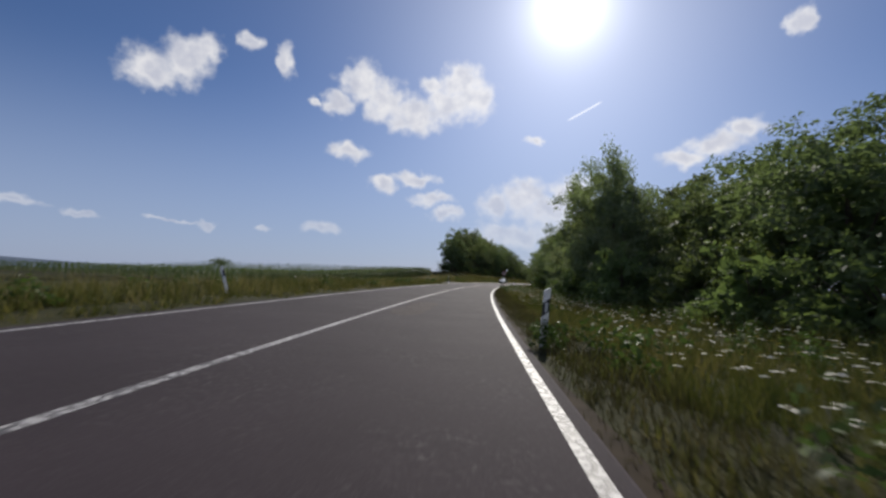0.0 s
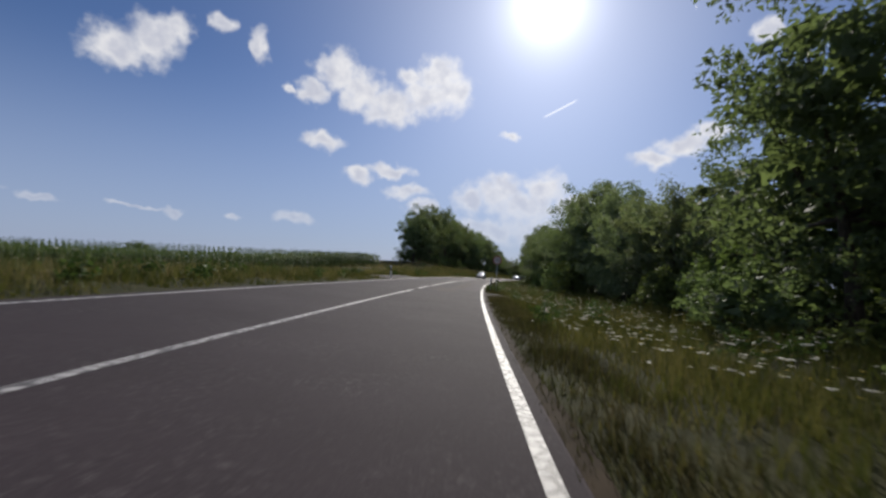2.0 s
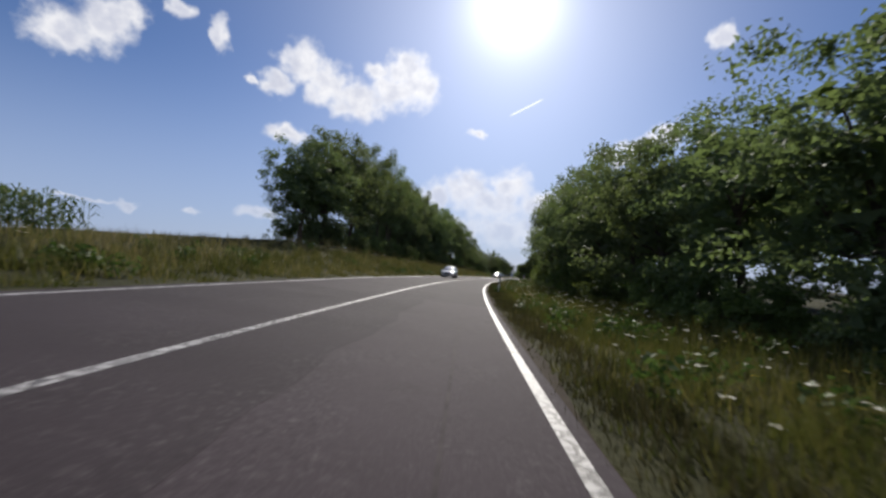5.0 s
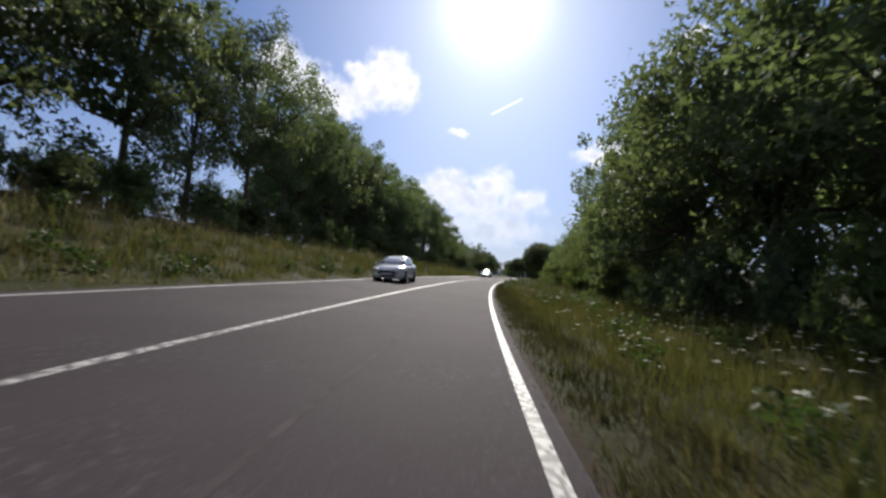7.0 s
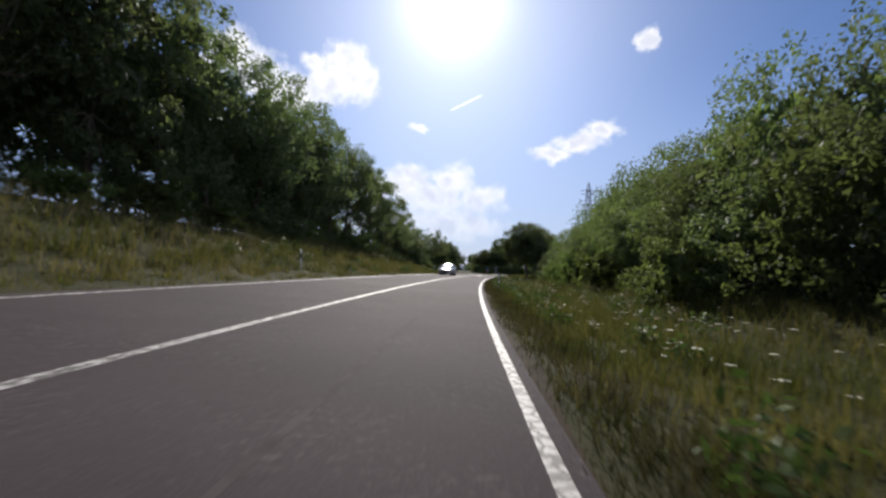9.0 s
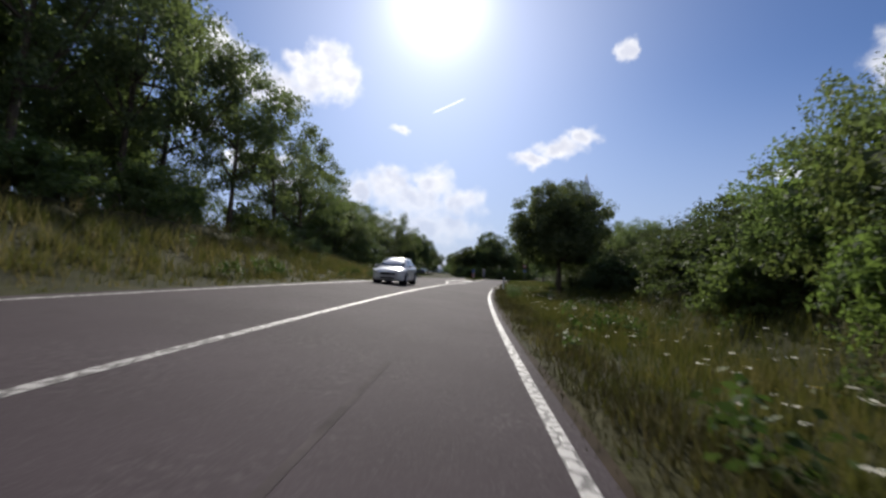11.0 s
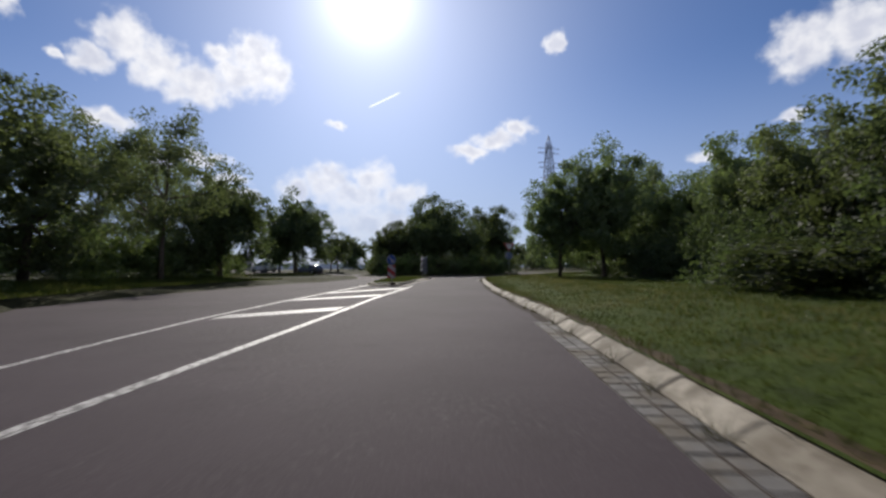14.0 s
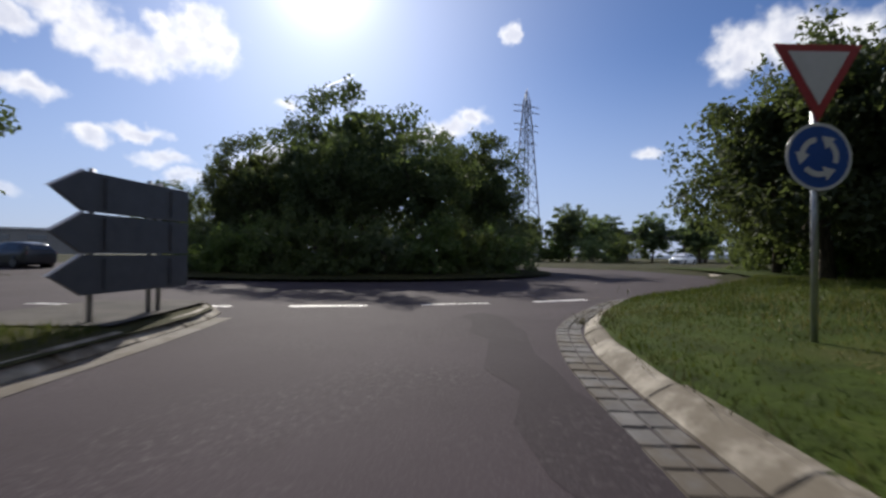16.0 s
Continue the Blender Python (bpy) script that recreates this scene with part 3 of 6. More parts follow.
def tree_meshes(seed, height, spread, bare, shape, leaf, clumps, per, size, trunk_r, stems=1, fill=7, twigs=0.0):
    """Trunk with limbs and a crown of leaves; shape: round, tall, shrub, cone."""
    rng = np.random.default_rng(seed)
    mid, half = (bare + height) / 2, (height - bare) / 2
    cen = []
    while len(cen) < clumps:
        q = rng.uniform(-1, 1, 3)
        rr = math.hypot(q[0], q[1])
        lim = {"round": math.sqrt(max(0, 1 - q[2] ** 2)), "tall": max(0, 1 - abs(q[2]) ** 3) ** 0.5,
               "egg": math.sin(math.pi / 2 * min(1.0, (1 - q[2]) / 1.25) ** 1.2) - 0.35 * max(0.0, -q[2] - 0.3) ** 2, "cone": 0.12 + 0.88 * (1 - q[2]) / 2, "shrub": math.sqrt(max(0, 1 - max(0, q[2]) ** 2))}[shape]
        if rr > lim or (rr < lim * 0.45 and abs(q[2]) < 0.6 and rng.random() < 0.75):
            continue
        wob = 1 + 0.16 * math.sin(3 * math.atan2(q[1], q[0]) + seed) + 0.1 * rng.normal()
        cen.append((q[0] * spread * wob * 0.9, q[1] * spread * wob * 0.9, mid + q[2] * half * 0.92))
    cen = np.array(cen)
    rad = (0.12 + 0.12 * rng.random(clumps)) * min(spread, half * 1.2)
    corners = leaf_points(rng, cen, rad, per, size)
    if twigs:
        # half of the leaf clumps are drawn out along twigs that reach outwards and up
        out = cen - np.array([0, 0, bare + (height - bare) * 0.35])
        out /= np.linalg.norm(out, axis=1)[:, None] + 1e-9
        out = (out + np.array([0, 0, 0.4])) * (rad * twigs * rng.random(clumps))[:, None]
        corners += (np.repeat(out, per, axis=0) * rng.uniform(-0.3, 1.0, (clumps * per, 1)))[:, None, :]
    if fill:
        # larger leaves deep inside close the crown
        deep = np.array([0, 0, mid]) + (cen - np.array([0, 0, mid])) * 0.55
        corners = np.concatenate([corners, leaf_points(rng, deep, rad * 0.8, fill, size * 3.2)])
    crown = quads("crown", corners, leaf)
    bm = bmesh.new()
    nodes = []
    for k in range(stems):
        lean = rng.normal(size=2) * 0.05 * height * (1 if stems == 1 else 3)
        base = np.array([0, 0]) if stems == 1 else rng.normal(size=2) * trunk_r * 0.6
        top = bare + (height - bare) * 0.72
        pts = [(base[0] + lean[0] * f ** 1.5, base[1] + lean[1] * f ** 1.5, -0.25 + (top + 0.25) * f) for f in np.linspace(0, 1, 6)]
        r0 = trunk_r if stems == 1 else trunk_r * 0.6
        tube_bm(pts, [r0 * (1.25 if i == 0 else 1 - 0.85 * i / 5) for i in range(6)], 6, bm)
        nodes += pts[2:5]
    for c in cen[rng.permutation(clumps)[:9]]:
        a = np.array(min(nodes, key=lambda p: abs(p[2] - (bare + (c[2] - bare) * 0.45)) + 0.3 * rng.random()))
        m1 = a * 0.5 + c * 0.5 + np.array([0, 0, -0.05 * height])
        tube_bm([a, m1, c], [trunk_r * 0.4, trunk_r * 0.25, trunk_r * 0.07], 4, bm, caps=False)
    trunk = bpy.data.meshes.new("trunk")
    bm.to_mesh(trunk)
    bm.free()
    trunk.materials.append(BARK)
    return trunk, crown


def tree_kind(name, label, category, group, **spec):
    return (name, label, category, group, tree_meshes(**spec), spec)


def plant(kind, s, lat, turn=0.0, size=1.0, tall=1.0, z=None, label=""):
    name, text, category, group, (trunk, crown), spec = kind
    x, y = spot(s, lat)
    zz = float(ground_z(s, lat)) if z is None else z
    top = new(name)
    top.empty_display_size = 0.3
    top.matrix_world = pose(x, y, zz - 0.05, 0, 0, turn) @ Matrix.Diagonal((size, size, size * tall, 1))
    child("trunk", trunk, top)
    child("crown", crown, top)
    return tagged(top, label or text, category, group)


TREE = "dark green deciduous tree with a dense crown on the bank"
ROUND = [tree_kind("deciduous_tree", TREE, "tree", "trees along the road",
                   seed=10 + i, height=12.0, spread=4.3, bare=0.7, shape="tall", leaf=LEAF_DARK, clumps=100, per=98, size=0.125, trunk_r=0.22, twigs=0.45) for i in range(3)]
BACK = [tree_kind("deciduous_tree", "tall dark green tree standing behind the roadside row", "tree", "trees along the road",
                  seed=20 + i, height=12.0, spread=4.6, bare=0.6, shape="tall", leaf=LEAF_DARK, clumps=70, per=56, size=0.25, trunk_r=0.22) for i in range(2)]
OPEN = [tree_kind("deciduous_tree", "tall tree with a light open crown and pale limbs", "tree", "trees along the road",
                  seed=30 + i, height=12.0, spread=4.4, bare=2.2, shape="round", leaf=LEAF_DARK, clumps=110, per=110, size=0.115, trunk_r=0.2, fill=0, twigs=0.3) for i in range(2)]
WILLOW = [tree_kind("willow", "bushy grey-green willow with feathery twigs beside the verge", "tree", "willows along the verge",
                    seed=50 + i, height=8.0, spread=3.2, bare=0.1, shape="tall", leaf=LEAF_WILLOW, clumps=100, per=130, size=0.095, trunk_r=0.16, stems=4, twigs=1.3) for i in range(2)]
SHRUB = [tree_kind("shrub", "dense green shrub at the edge of the verge", "shrub", "shrubs along the verge",
                   seed=70 + i, height=3.2, spread=2.4, bare=-0.2, shape="shrub", leaf=(LEAF_SHRUB, LEAF_MID, LEAF_DARK)[i], clumps=52, per=60, size=0.09, trunk_r=0.07, stems=3, twigs=0.7) for i in range(3)]
THICKET = [tree_kind("shrub", "tall dark bushy shrub in the roadside thicket", "shrub", "shrubs along the verge",
                     seed=80 + i, height=5.0, spread=2.9, bare=-0.2, shape="shrub", leaf=(LEAF_MID, LEAF_DARK)[i], clumps=72, per=72, size=0.08, trunk_r=0.08, stems=3, twigs=0.7) for i in range(2)]
HEDGE = [tree_kind("shrub", "dense shrub on the bank behind the lawn, leaves darkened for shade", "shrub", "shrubs along the verge",
                   seed=86 + i, height=4.4, spread=2.7, bare=-0.2, shape="shrub", leaf=LEAF_BANK_SHADE, clumps=70, per=62, size=0.085, trunk_r=0.08, stems=3, twigs=0.8) for i in range(2)]
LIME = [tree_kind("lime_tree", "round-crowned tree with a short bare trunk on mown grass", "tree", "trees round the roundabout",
                  seed=90 + i, height=9.0, spread=3.9, bare=1.7, shape="round", leaf=LEAF_IN_SHADE, clumps=110, per=98, size=0.115, trunk_r=0.2) for i in range(2)]
LOW = [tree_kind("broadleaf_tree", "dense dark tree branching close to the mown grass", "tree", "trees round the roundabout",
                 seed=95 + i, height=9.0, spread=3.9, bare=0.7, shape="tall", leaf=LEAF_DARK, clumps=120, per=130, size=0.11, trunk_r=0.2, fill=12) for i in range(2)]
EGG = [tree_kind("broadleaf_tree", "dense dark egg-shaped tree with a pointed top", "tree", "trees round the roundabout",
                 seed=98 + i, height=9.0, spread=3.9, bare=0.8, shape="egg", leaf=(LEAF_DARK, LEAF_IN_SHADE)[i], clumps=150, per=125, size=0.11, trunk_r=0.2, fill=22) for i in range(2)]
BIG = tree_kind("maple_tree", "large spreading maple with a bare trunk beside the kerb", "tree", "trees round the roundabout",
                seed=101, height=10.2, spread=5.1, bare=2.3, shape="round", leaf=LEAF_DARK, clumps=210, per=220, size=0.11, trunk_r=0.24, fill=22)
CONE = [tree_kind("conifer", "dark narrow conifer with a pointed top", "tree", "conifers by the road",
                  seed=110 + i, height=9.0, spread=2.4, bare=0.3, shape="cone", leaf=LEAF_DARK, clumps=90, per=100, size=0.12, trunk_r=0.16) for i in range(2)]

dice = random.Random(5)


def set_tree(kinds, s, lat, high, wide=None, jig=0.4, label=""):
    if kinds is SHRUB and high > 3.5:
        kinds = THICKET
    kind = kinds[dice.randrange(len(kinds))]
    spec = kind[5]
    size = (wide / spec["spread"]) if wide else high / spec["height"]
    return plant(kind, s + dice.uniform(-jig, jig), lat + dice.uniform(-jig, jig), dice.uniform(0, 360), size, high / (spec["height"] * size), label=label)


# left bank: a tall row, a row behind it, shrubs at its foot
for s in np.arange(124.2, 222, 4.8):
    high = float(np.interp(s, [123, 129, 138, 200, 210, 222], [9.6, 12.8, 14.8, 15.0, 13.8, 12.6])) * dice.uniform(0.93, 1.05)
    set_tree(OPEN if (s > 198 or s < 168 and dice.random() < 0.35) else ROUND, s, -17.4, high, 4.4, 0.8)
for s in np.arange(166, 212, 7.5):
    set_tree(BACK, s, -23.5, 12.8 * dice.uniform(0.92, 1.05), 4.8, 1.2)
for s in np.arange(128, 246, 4.5):
    set_tree(SHRUB, s, -14.6 - (1.5 if s > 214 else 0) + dice.uniform(-0.8, 0.4), dice.uniform(1.3, 2.6), dice.uniform(1.5, 2.2))
for s, lat, high, wide in ((227, -18.5, 11.4, 4.6), (240, -20.5, 9.2, 4.2), (270, -33.5, 14.6, 5.6), (264, -31, 12.6, 5.0)):
    set_tree(OPEN, s, lat, high, wide)
for s, lat, high, wide in ((230.5, -19.6, 11.0, 4.4), (236.5, -20.0, 9.4, 4.2), (245, -21.2, 10.2, 4.4), (251.5, -21.6, 9.8, 4.0), (243, -19, 5.2, 3.0)):
    set_tree(ROUND, s, lat, high, wide)
set_tree(OPEN, 257.5, -19.8, 10.6, 3.7, 0.0)
set_tree(EGG, 263.4, -20.6, 9.4, 4.0, 0.0)
for s in np.arange(130, 213, 4.2):
    set_tree(SHRUB, s, -19.6 + dice.uniform(-0.8, 0.8), dice.uniform(3.0, 4.4), 2.5, label="dark undergrowth below the tall trees")
for s in np.arange(213, 258, 3.6):
    set_tree(SHRUB, s, -20.5 - 0.1 * max(0, s - 235) + dice.uniform(-1, 1), dice.uniform(3.4, 5.2), 3.0, label="dark undergrowth below the tall trees")
for s, lat, high in ((250, -24, 4.2), (254, -22.5, 4.0), (258, -21.5, 3.8), (261, -21.0, 3.4), (264, -22.5, 3.6), (268, -25.5, 3.6), (259, -26, 5.0), (272, -30, 3.6), (280, -33, 3.0)):
    set_tree(SHRUB, s, lat, high, 2.5, label="dark undergrowth below the tall trees")
# right side: row by row, s, distance, height, spread
for s, lat, high, wide in ((16, 11.5, 7.4, 4.0), (21, 12.5, 7.6, 4.0), (26.5, 12.0, 7.2, 3.8), (41, 9.4, 10.5, 4.0), (46.5, 9.2, 11.2, 4.0), (52, 10.8, 8.6, 3.6), (71, 10.2, 9.4, 3.8), (76, 9.6, 11.0, 4.0), (82, 9.4, 10.0, 3.8), (88.5, 9.4, 9.0, 3.6),
                           (95, 9.2, 8.2, 3.8), (101.5, 9.0, 8.6, 3.8), (108, 9.0, 9.4, 4.0), (114.5, 9.0, 10.5, 4.2), (121, 9.0, 11.8, 4.4), (127.5, 8.8, 12.4, 4.4), (134, 8.9, 13.0, 4.4), (140.5, 9.0, 13.0, 4.4), (147, 9.2, 12.6, 4.2), (152.5, 9.6, 11.6, 4.0)):
    set_tree(ROUND, s, lat, high, wide, 0.5)
for s in np.arange(14, 156, 9.0):
    if not 55 < s < 68:
        set_tree(BACK, s, 17.5, float(np.interp(s, [14, 40, 60, 110, 150], [8.5, 11, 9, 11, 13])) * dice.uniform(0.9, 1.05), 4.8, 1.0)
for s, lat, high, wide in ((33, 8.8, 10.6, 3.0), (37, 9.2, 10.8, 3.2), (30, 9.4, 6.2, 2.6), (67.2, 9.0, 7.4, 2.8), (84, 8.4, 5.0, 2.4), (61.5, 9.0, 5.8, 2.7), (57.5, 9.2, 6.0, 2.7), (64.6, 8.8, 5.0, 2.2), (72.5, 9.4, 9.2, 3.0)):
    set_tree(WILLOW, s, lat, high, wide)
for s, lat, high, wide in ((24.5, 6.6, 3.4, 2.3), (27, 7.6, 3.0, 2.2), (15, 8.2, 2.8, 2.4), (11, 9.0, 2.8, 2.6), (19, 8.4, 2.6, 2.4), (22, 9.8, 3.4, 2.5), (27.5, 9.6, 3.6, 2.4), (30.5, 8.0, 3.0, 2.0), (32.5, 10.5, 3.6, 2.4), (17, 10.4, 3.2, 2.5), (36, 11.5, 3.8, 2.6)):
    set_tree(SHRUB, s, lat, high, wide)
for s in np.arange(33, 156, 3.4):
    if not 56 < s < 67:
        set_tree(SHRUB, s, 7.5 + dice.uniform(-0.5, 0.9), dice.uniform(1.8, 3.4), dice.uniform(1.5, 2.2))
for s, lat, high in ((50, 21, 8.0), (55, 26, 8.4), (60, 29, 8.0), (66, 27, 8.6), (72, 23, 8.8), (69, 16, 8.0), (53, 16, 8.2)):
    set_tree(BACK, s, lat, high, 4.4, 0.8)
for s, lat in ((52, 13), (54.5, 17), (56, 22), (59, 25), (63, 25), (68, 21), (69.5, 16), (69, 12.5), (55, 11.5)):
    set_tree(SHRUB, s, lat, dice.uniform(2.6, 3.8), 2.5)
# thicket on the right bank
for s in np.arange(157, 203, 2.9):
    tall = float(np.interp(s, [157, 164, 190, 203], [5.8, 5.8, 5.6, 4.2]))
    set_tree(SHRUB, s, 9.0, tall * dice.uniform(0.7, 1.12), 2.5)
    set_tree(SHRUB, s + 1.3, 11.2, tall * 1.25 * dice.uniform(0.9, 1.1), 3.0)
    if dice.random() < 0.6:
        set_tree(SHRUB, s + 0.5, 7.2, tall * 0.5, 1.7)
for s in np.arange(203, 229, 3.2):
    set_tree(HEDGE, s, 8.6 + dice.uniform(-0.6, 0.6), dice.uniform(2.4, 3.4), 2.4)
    set_tree(HEDGE, s + 1.5, 12.5, dice.uniform(3.6, 5.0), 3.2)
for s in np.arange(160, 232, 10):
    set_tree(BACK, s, 17, 6.2 * dice.uniform(0.9, 1.1), 4.2, 1.0)
# the big tree by the kerb and those after it
set_tree([BIG], 222.0, 4.9, 8.7, 4.15, 0.0)
set_tree([BIG], 234.6, 5.6, 8.6, 4.0, 0.0)
for s, lat, high, wide in ((265.8, 4.8, 8.6, 3.1), (264.6, 7.8, 10.4, 3.6), (270, 12.5, 10.6, 3.6), (286, 19, 10, 4.0), (294, 20, 10, 4.0)):
    set_tree(LOW, s, lat, high, wide, 0.1)
for s, lat, high, wide in ((281.6, 11.6, 10.6, 4.7), (288.6, 15.0, 10.8, 3.6), (279.2, 14.8, 11.2, 4.2)):
    set_tree(EGG[1:], s, lat, high, wide, 0.1)
for s in np.arange(236, 263, 2.5):
    front = float(np.interp(s, [236, 242, 252, 262], [7.4, 6.9, 8.2, 9.6]))
    set_tree(HEDGE, s, front + dice.uniform(-0.5, 1.2), dice.uniform(1.6, 3.8), dice.uniform(1.4, 2.2))
    set_tree(HEDGE, s + 1, front + 3.0, dice.uniform(3.4, 5.6), 2.6)
    set_tree(HEDGE, s + 0.4, front + 6.4, dice.uniform(5.4, 6.6), 3.4)
for s, lat, high, wide in ((264.5, 10.0, 3.6, 2.3), (267.5, 10.5, 3.2, 2.2), (270, 14.5, 4.0, 2.6), (273.5, 14.5, 3.8, 2.6), (277, 17, 4.2, 2.8), (266, 13.5, 5.0, 2.8), (283, 19, 3.8, 2.6), (288, 20, 3.8, 2.8), (267, 8.2, 1.8, 1.5)):
    set_tree(HEDGE, s, lat, high, wide, label="dark shrub behind the lawn trees")
# trees added behind the bank shrubs to throw shade on them
for s in np.arange(240, 266, 5):
    set_tree(LOW, s, 14.5 + dice.uniform(-0.8, 0.8), dice.uniform(7.6, 9.2), 3.6, 0.3)
for s in np.arange(262, 300, 4):
    set_tree(BACK, s, 21 + (s - 262) * 0.3, 9.0 * dice.uniform(0.85, 1.1), 4.4, 1.0)
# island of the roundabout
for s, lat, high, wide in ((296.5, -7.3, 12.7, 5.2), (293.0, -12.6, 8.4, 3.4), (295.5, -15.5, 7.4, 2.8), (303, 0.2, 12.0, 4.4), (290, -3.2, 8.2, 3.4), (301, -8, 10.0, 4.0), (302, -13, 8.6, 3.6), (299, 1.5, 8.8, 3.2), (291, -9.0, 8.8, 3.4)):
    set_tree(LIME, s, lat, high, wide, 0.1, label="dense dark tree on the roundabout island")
for k in range(14):
    a = radians(-96 + 14.0 * k)
    set_tree(SHRUB, RC_S - 8.6 * math.cos(a), RC_LAT + 9.0 * math.sin(a), dice.uniform(2.2, 3.4), 2.2, 0.2, label="dark shrub under the trees of the island")
# left of the roundabout and beyond it
set_tree(EGG, 281.2, -23.4, 11.2, 5.0, 0.0, label="egg-shaped tree with a bare trunk on the lawn")
for s, lat, high, wide in ((309, -27, 7.8, 3.2), (318, -20, 6.6, 3.0), (326, -16, 7.2, 3.4), (322, -33, 6.0, 3.2)):
    set_tree(LIME, s, lat, high, wide)
for s, lat, high, wide in ((285.5, -27.5, 7.0, 3.0), (292, -48, 8.0, 4.0)):
    set_tree(ROUND, s, lat, high, wide)
for k in range(16):
    set_tree(BACK, 333 + 4 * math.sin(k * 1.7), -30 + 4.6 * k, dice.uniform(6.5, 8.5), 3.6, 0.8)
for k in range(14):
    set_tree(BACK, 350 + k * 4, -120 + 5 * (k % 3) - 3 * k, dice.uniform(7, 9), 4.5, 2.0)
for s, lat, high in ((333, 11, 8.4), (336, 22, 8.0), (334, 17, 7.4)):
    set_tree(CONE, s, lat, high)
set_tree(SHRUB, 180, -154, 4.6, 7.5, 0.0, label="rounded far tree on the field's horizon")
for k in range(16):
    lat = -30 + 4.4 * k
    if not 24 < lat < 38:
        set_tree(SHRUB, 327 + 2 * math.sin(k * 2.1), lat, dice.uniform(3.0, 4.4), 3.2, 0.6, label="dark bushes beyond the roundabout")
for s, lat in ((274, 24), (279, 25), (284, 26), (289, 26), (294, 27), (299, 28), (304, 31), (281, 21), (291, 22.5), (309, 33)):
    set_tree(SHRUB, s, lat, dice.uniform(3.6, 4.6), 3.0, 0.6, label="dark bushes beyond the roundabout")
for s, lat in ((279, -31), (280, -36), (281, -41), (283, -47), (276, -35), (285, -53)):
    set_tree(SHRUB, s, lat, dice.uniform(2.2, 3.2), 2.6, 0.6, label="dark bushes beside the exit road")
for s, lat in ((284.5, 15.0), (287.5, 16.8), (291.5, 17.6), (277, 15.6), (296, 19)):
    set_tree(SHRUB, s, lat, dice.uniform(2.6, 3.4), 2.3, 0.3, label="dark shrub behind the lawn trees")


# ---- roundabout ----
PAVER = concrete_material("paver", (0.085, 0.078, 0.076), (0.16, 0.15, 0.145))
PALE = concrete_material("pale_gutter", (0.12, 0.105, 0.09), (0.20, 0.175, 0.155))


def ring_spot(r, a):
    """World place on a circle round the roundabout's middle; a in degrees, 0 towards the approach, to the right positive."""
    return spot(RC_S - r * math.cos(radians(a)), RC_LAT + r * math.sin(radians(a)))


def disc(name, r0, r1, z0, z1, mat, label, category, n=72):
    cx, cy = spot(RC_S, RC_LAT)
    V, Fc = [], []
    for k in range(n):
        a = 2 * math.pi * k / n
        for r, z in ((r0, z0), (r1, z1)):
            V.append((cx + r * math.cos(a), cy + r * math.sin(a), z))
    for k in range(n):
        q = (k + 1) % n
        Fc.append((2 * k, 2 * k + 1, 2 * q + 1, 2 * q))
    return tagged(new(name, mesh_of(name, V, Fc, mat, smooth=True)), label, category, kind="structure")


disc("circulating_road", ISLE_R - 0.2, RING_R, -0.006, -0.006, ASPHALT, "asphalt ring road of the roundabout in tree shade", "road")
disc("roundabout_lawn", 0.0, ISLE_R - 0.3, 0.55, 0.10, GROUND, "grassed round island in the middle of the roundabout", "traffic island")


def side_road(name, pts, half, mat, z, label):
    V, Fc = [], []
    for i, (s, lat) in enumerate(pts):
        a = pts[max(0, i - 1)]
        b = pts[min(len(pts) - 1, i + 1)]
        d = Vector((b[0] - a[0], b[1] - a[1])).normalized()
        zz = z[i] if isinstance(z, list) else z
        for k in (-1, -0.33, 0.33, 1):
            x, y = spot(s - d.y * half * k, lat + d.x * half * k)
            V.append((x, y, zz))
    for i in range(len(pts) - 1):
        for k in range(3):
            p = i * 4 + k
            Fc.append((p, p + 1, p + 5, p + 4))
    me = mesh_of(name, V, Fc, mat, smooth=True)
    ob = new(name, me)
    return tagged(ob, label, "road", kind="structure")


side_road("exit_road", [(304, 10), (311, 19.5), (322, 30), (340, 39), (370, 48)], 3.6, ASPHALT, 0.03, "asphalt road leaving the roundabout towards a bridge")
side_road("exit_road", [(290, -20), (294, -30), (302, -44), (316, -62), (340, -90)], 3.8, ASPHALT, [0.0, 0.35, 0.8, 1.0, 1.2], "asphalt road leaving the roundabout towards parked cars")

for k in range(-4, 3):
    a, c = 7.45 + 7.7 * k, []
    for r, da in ((RING_R - 0.47, -2.2), (RING_R - 0.47, 2.2), (RING_R - 0.22, 2.2), (RING_R - 0.22, -2.2)):
        x, y = ring_spot(r, a + da)
        c.append((x, y, 0.004))
    tagged(new("give_way_bar", mesh_of("give_way_bar", c, [(0, 3, 2, 1)], LIT_PAINT)), "white give-way bar painted across the entry", "road marking", kind="structure")


def smooth_line(points, step):
    """Evenly spaced (s, lat) along a smooth curve through points."""
    P = np.array(points, float)
    P = np.vstack([2 * P[0] - P[1], P, 2 * P[-1] - P[-2]])
    fine = []
    for i in range(1, len(P) - 2):
        for u in np.linspace(0, 1, 40, endpoint=False):
            a, b, c, d = P[i - 1], P[i], P[i + 1], P[i + 2]
            fine.append(0.5 * (2 * b + (c - a) * u + (2 * a - 5 * b + 4 * c - d) * u * u + (3 * b - a - 3 * c + d) * u ** 3))
    fine.append(P[-2])
    fine = np.array(fine)
    run = np.concatenate([[0], np.cumsum(np.linalg.norm(np.diff(fine, axis=0), axis=1))])
    t = np.arange(0, run[-1], step)
    return np.stack([np.interp(t, run, fine[:, k]) for k in (0, 1)], axis=1)


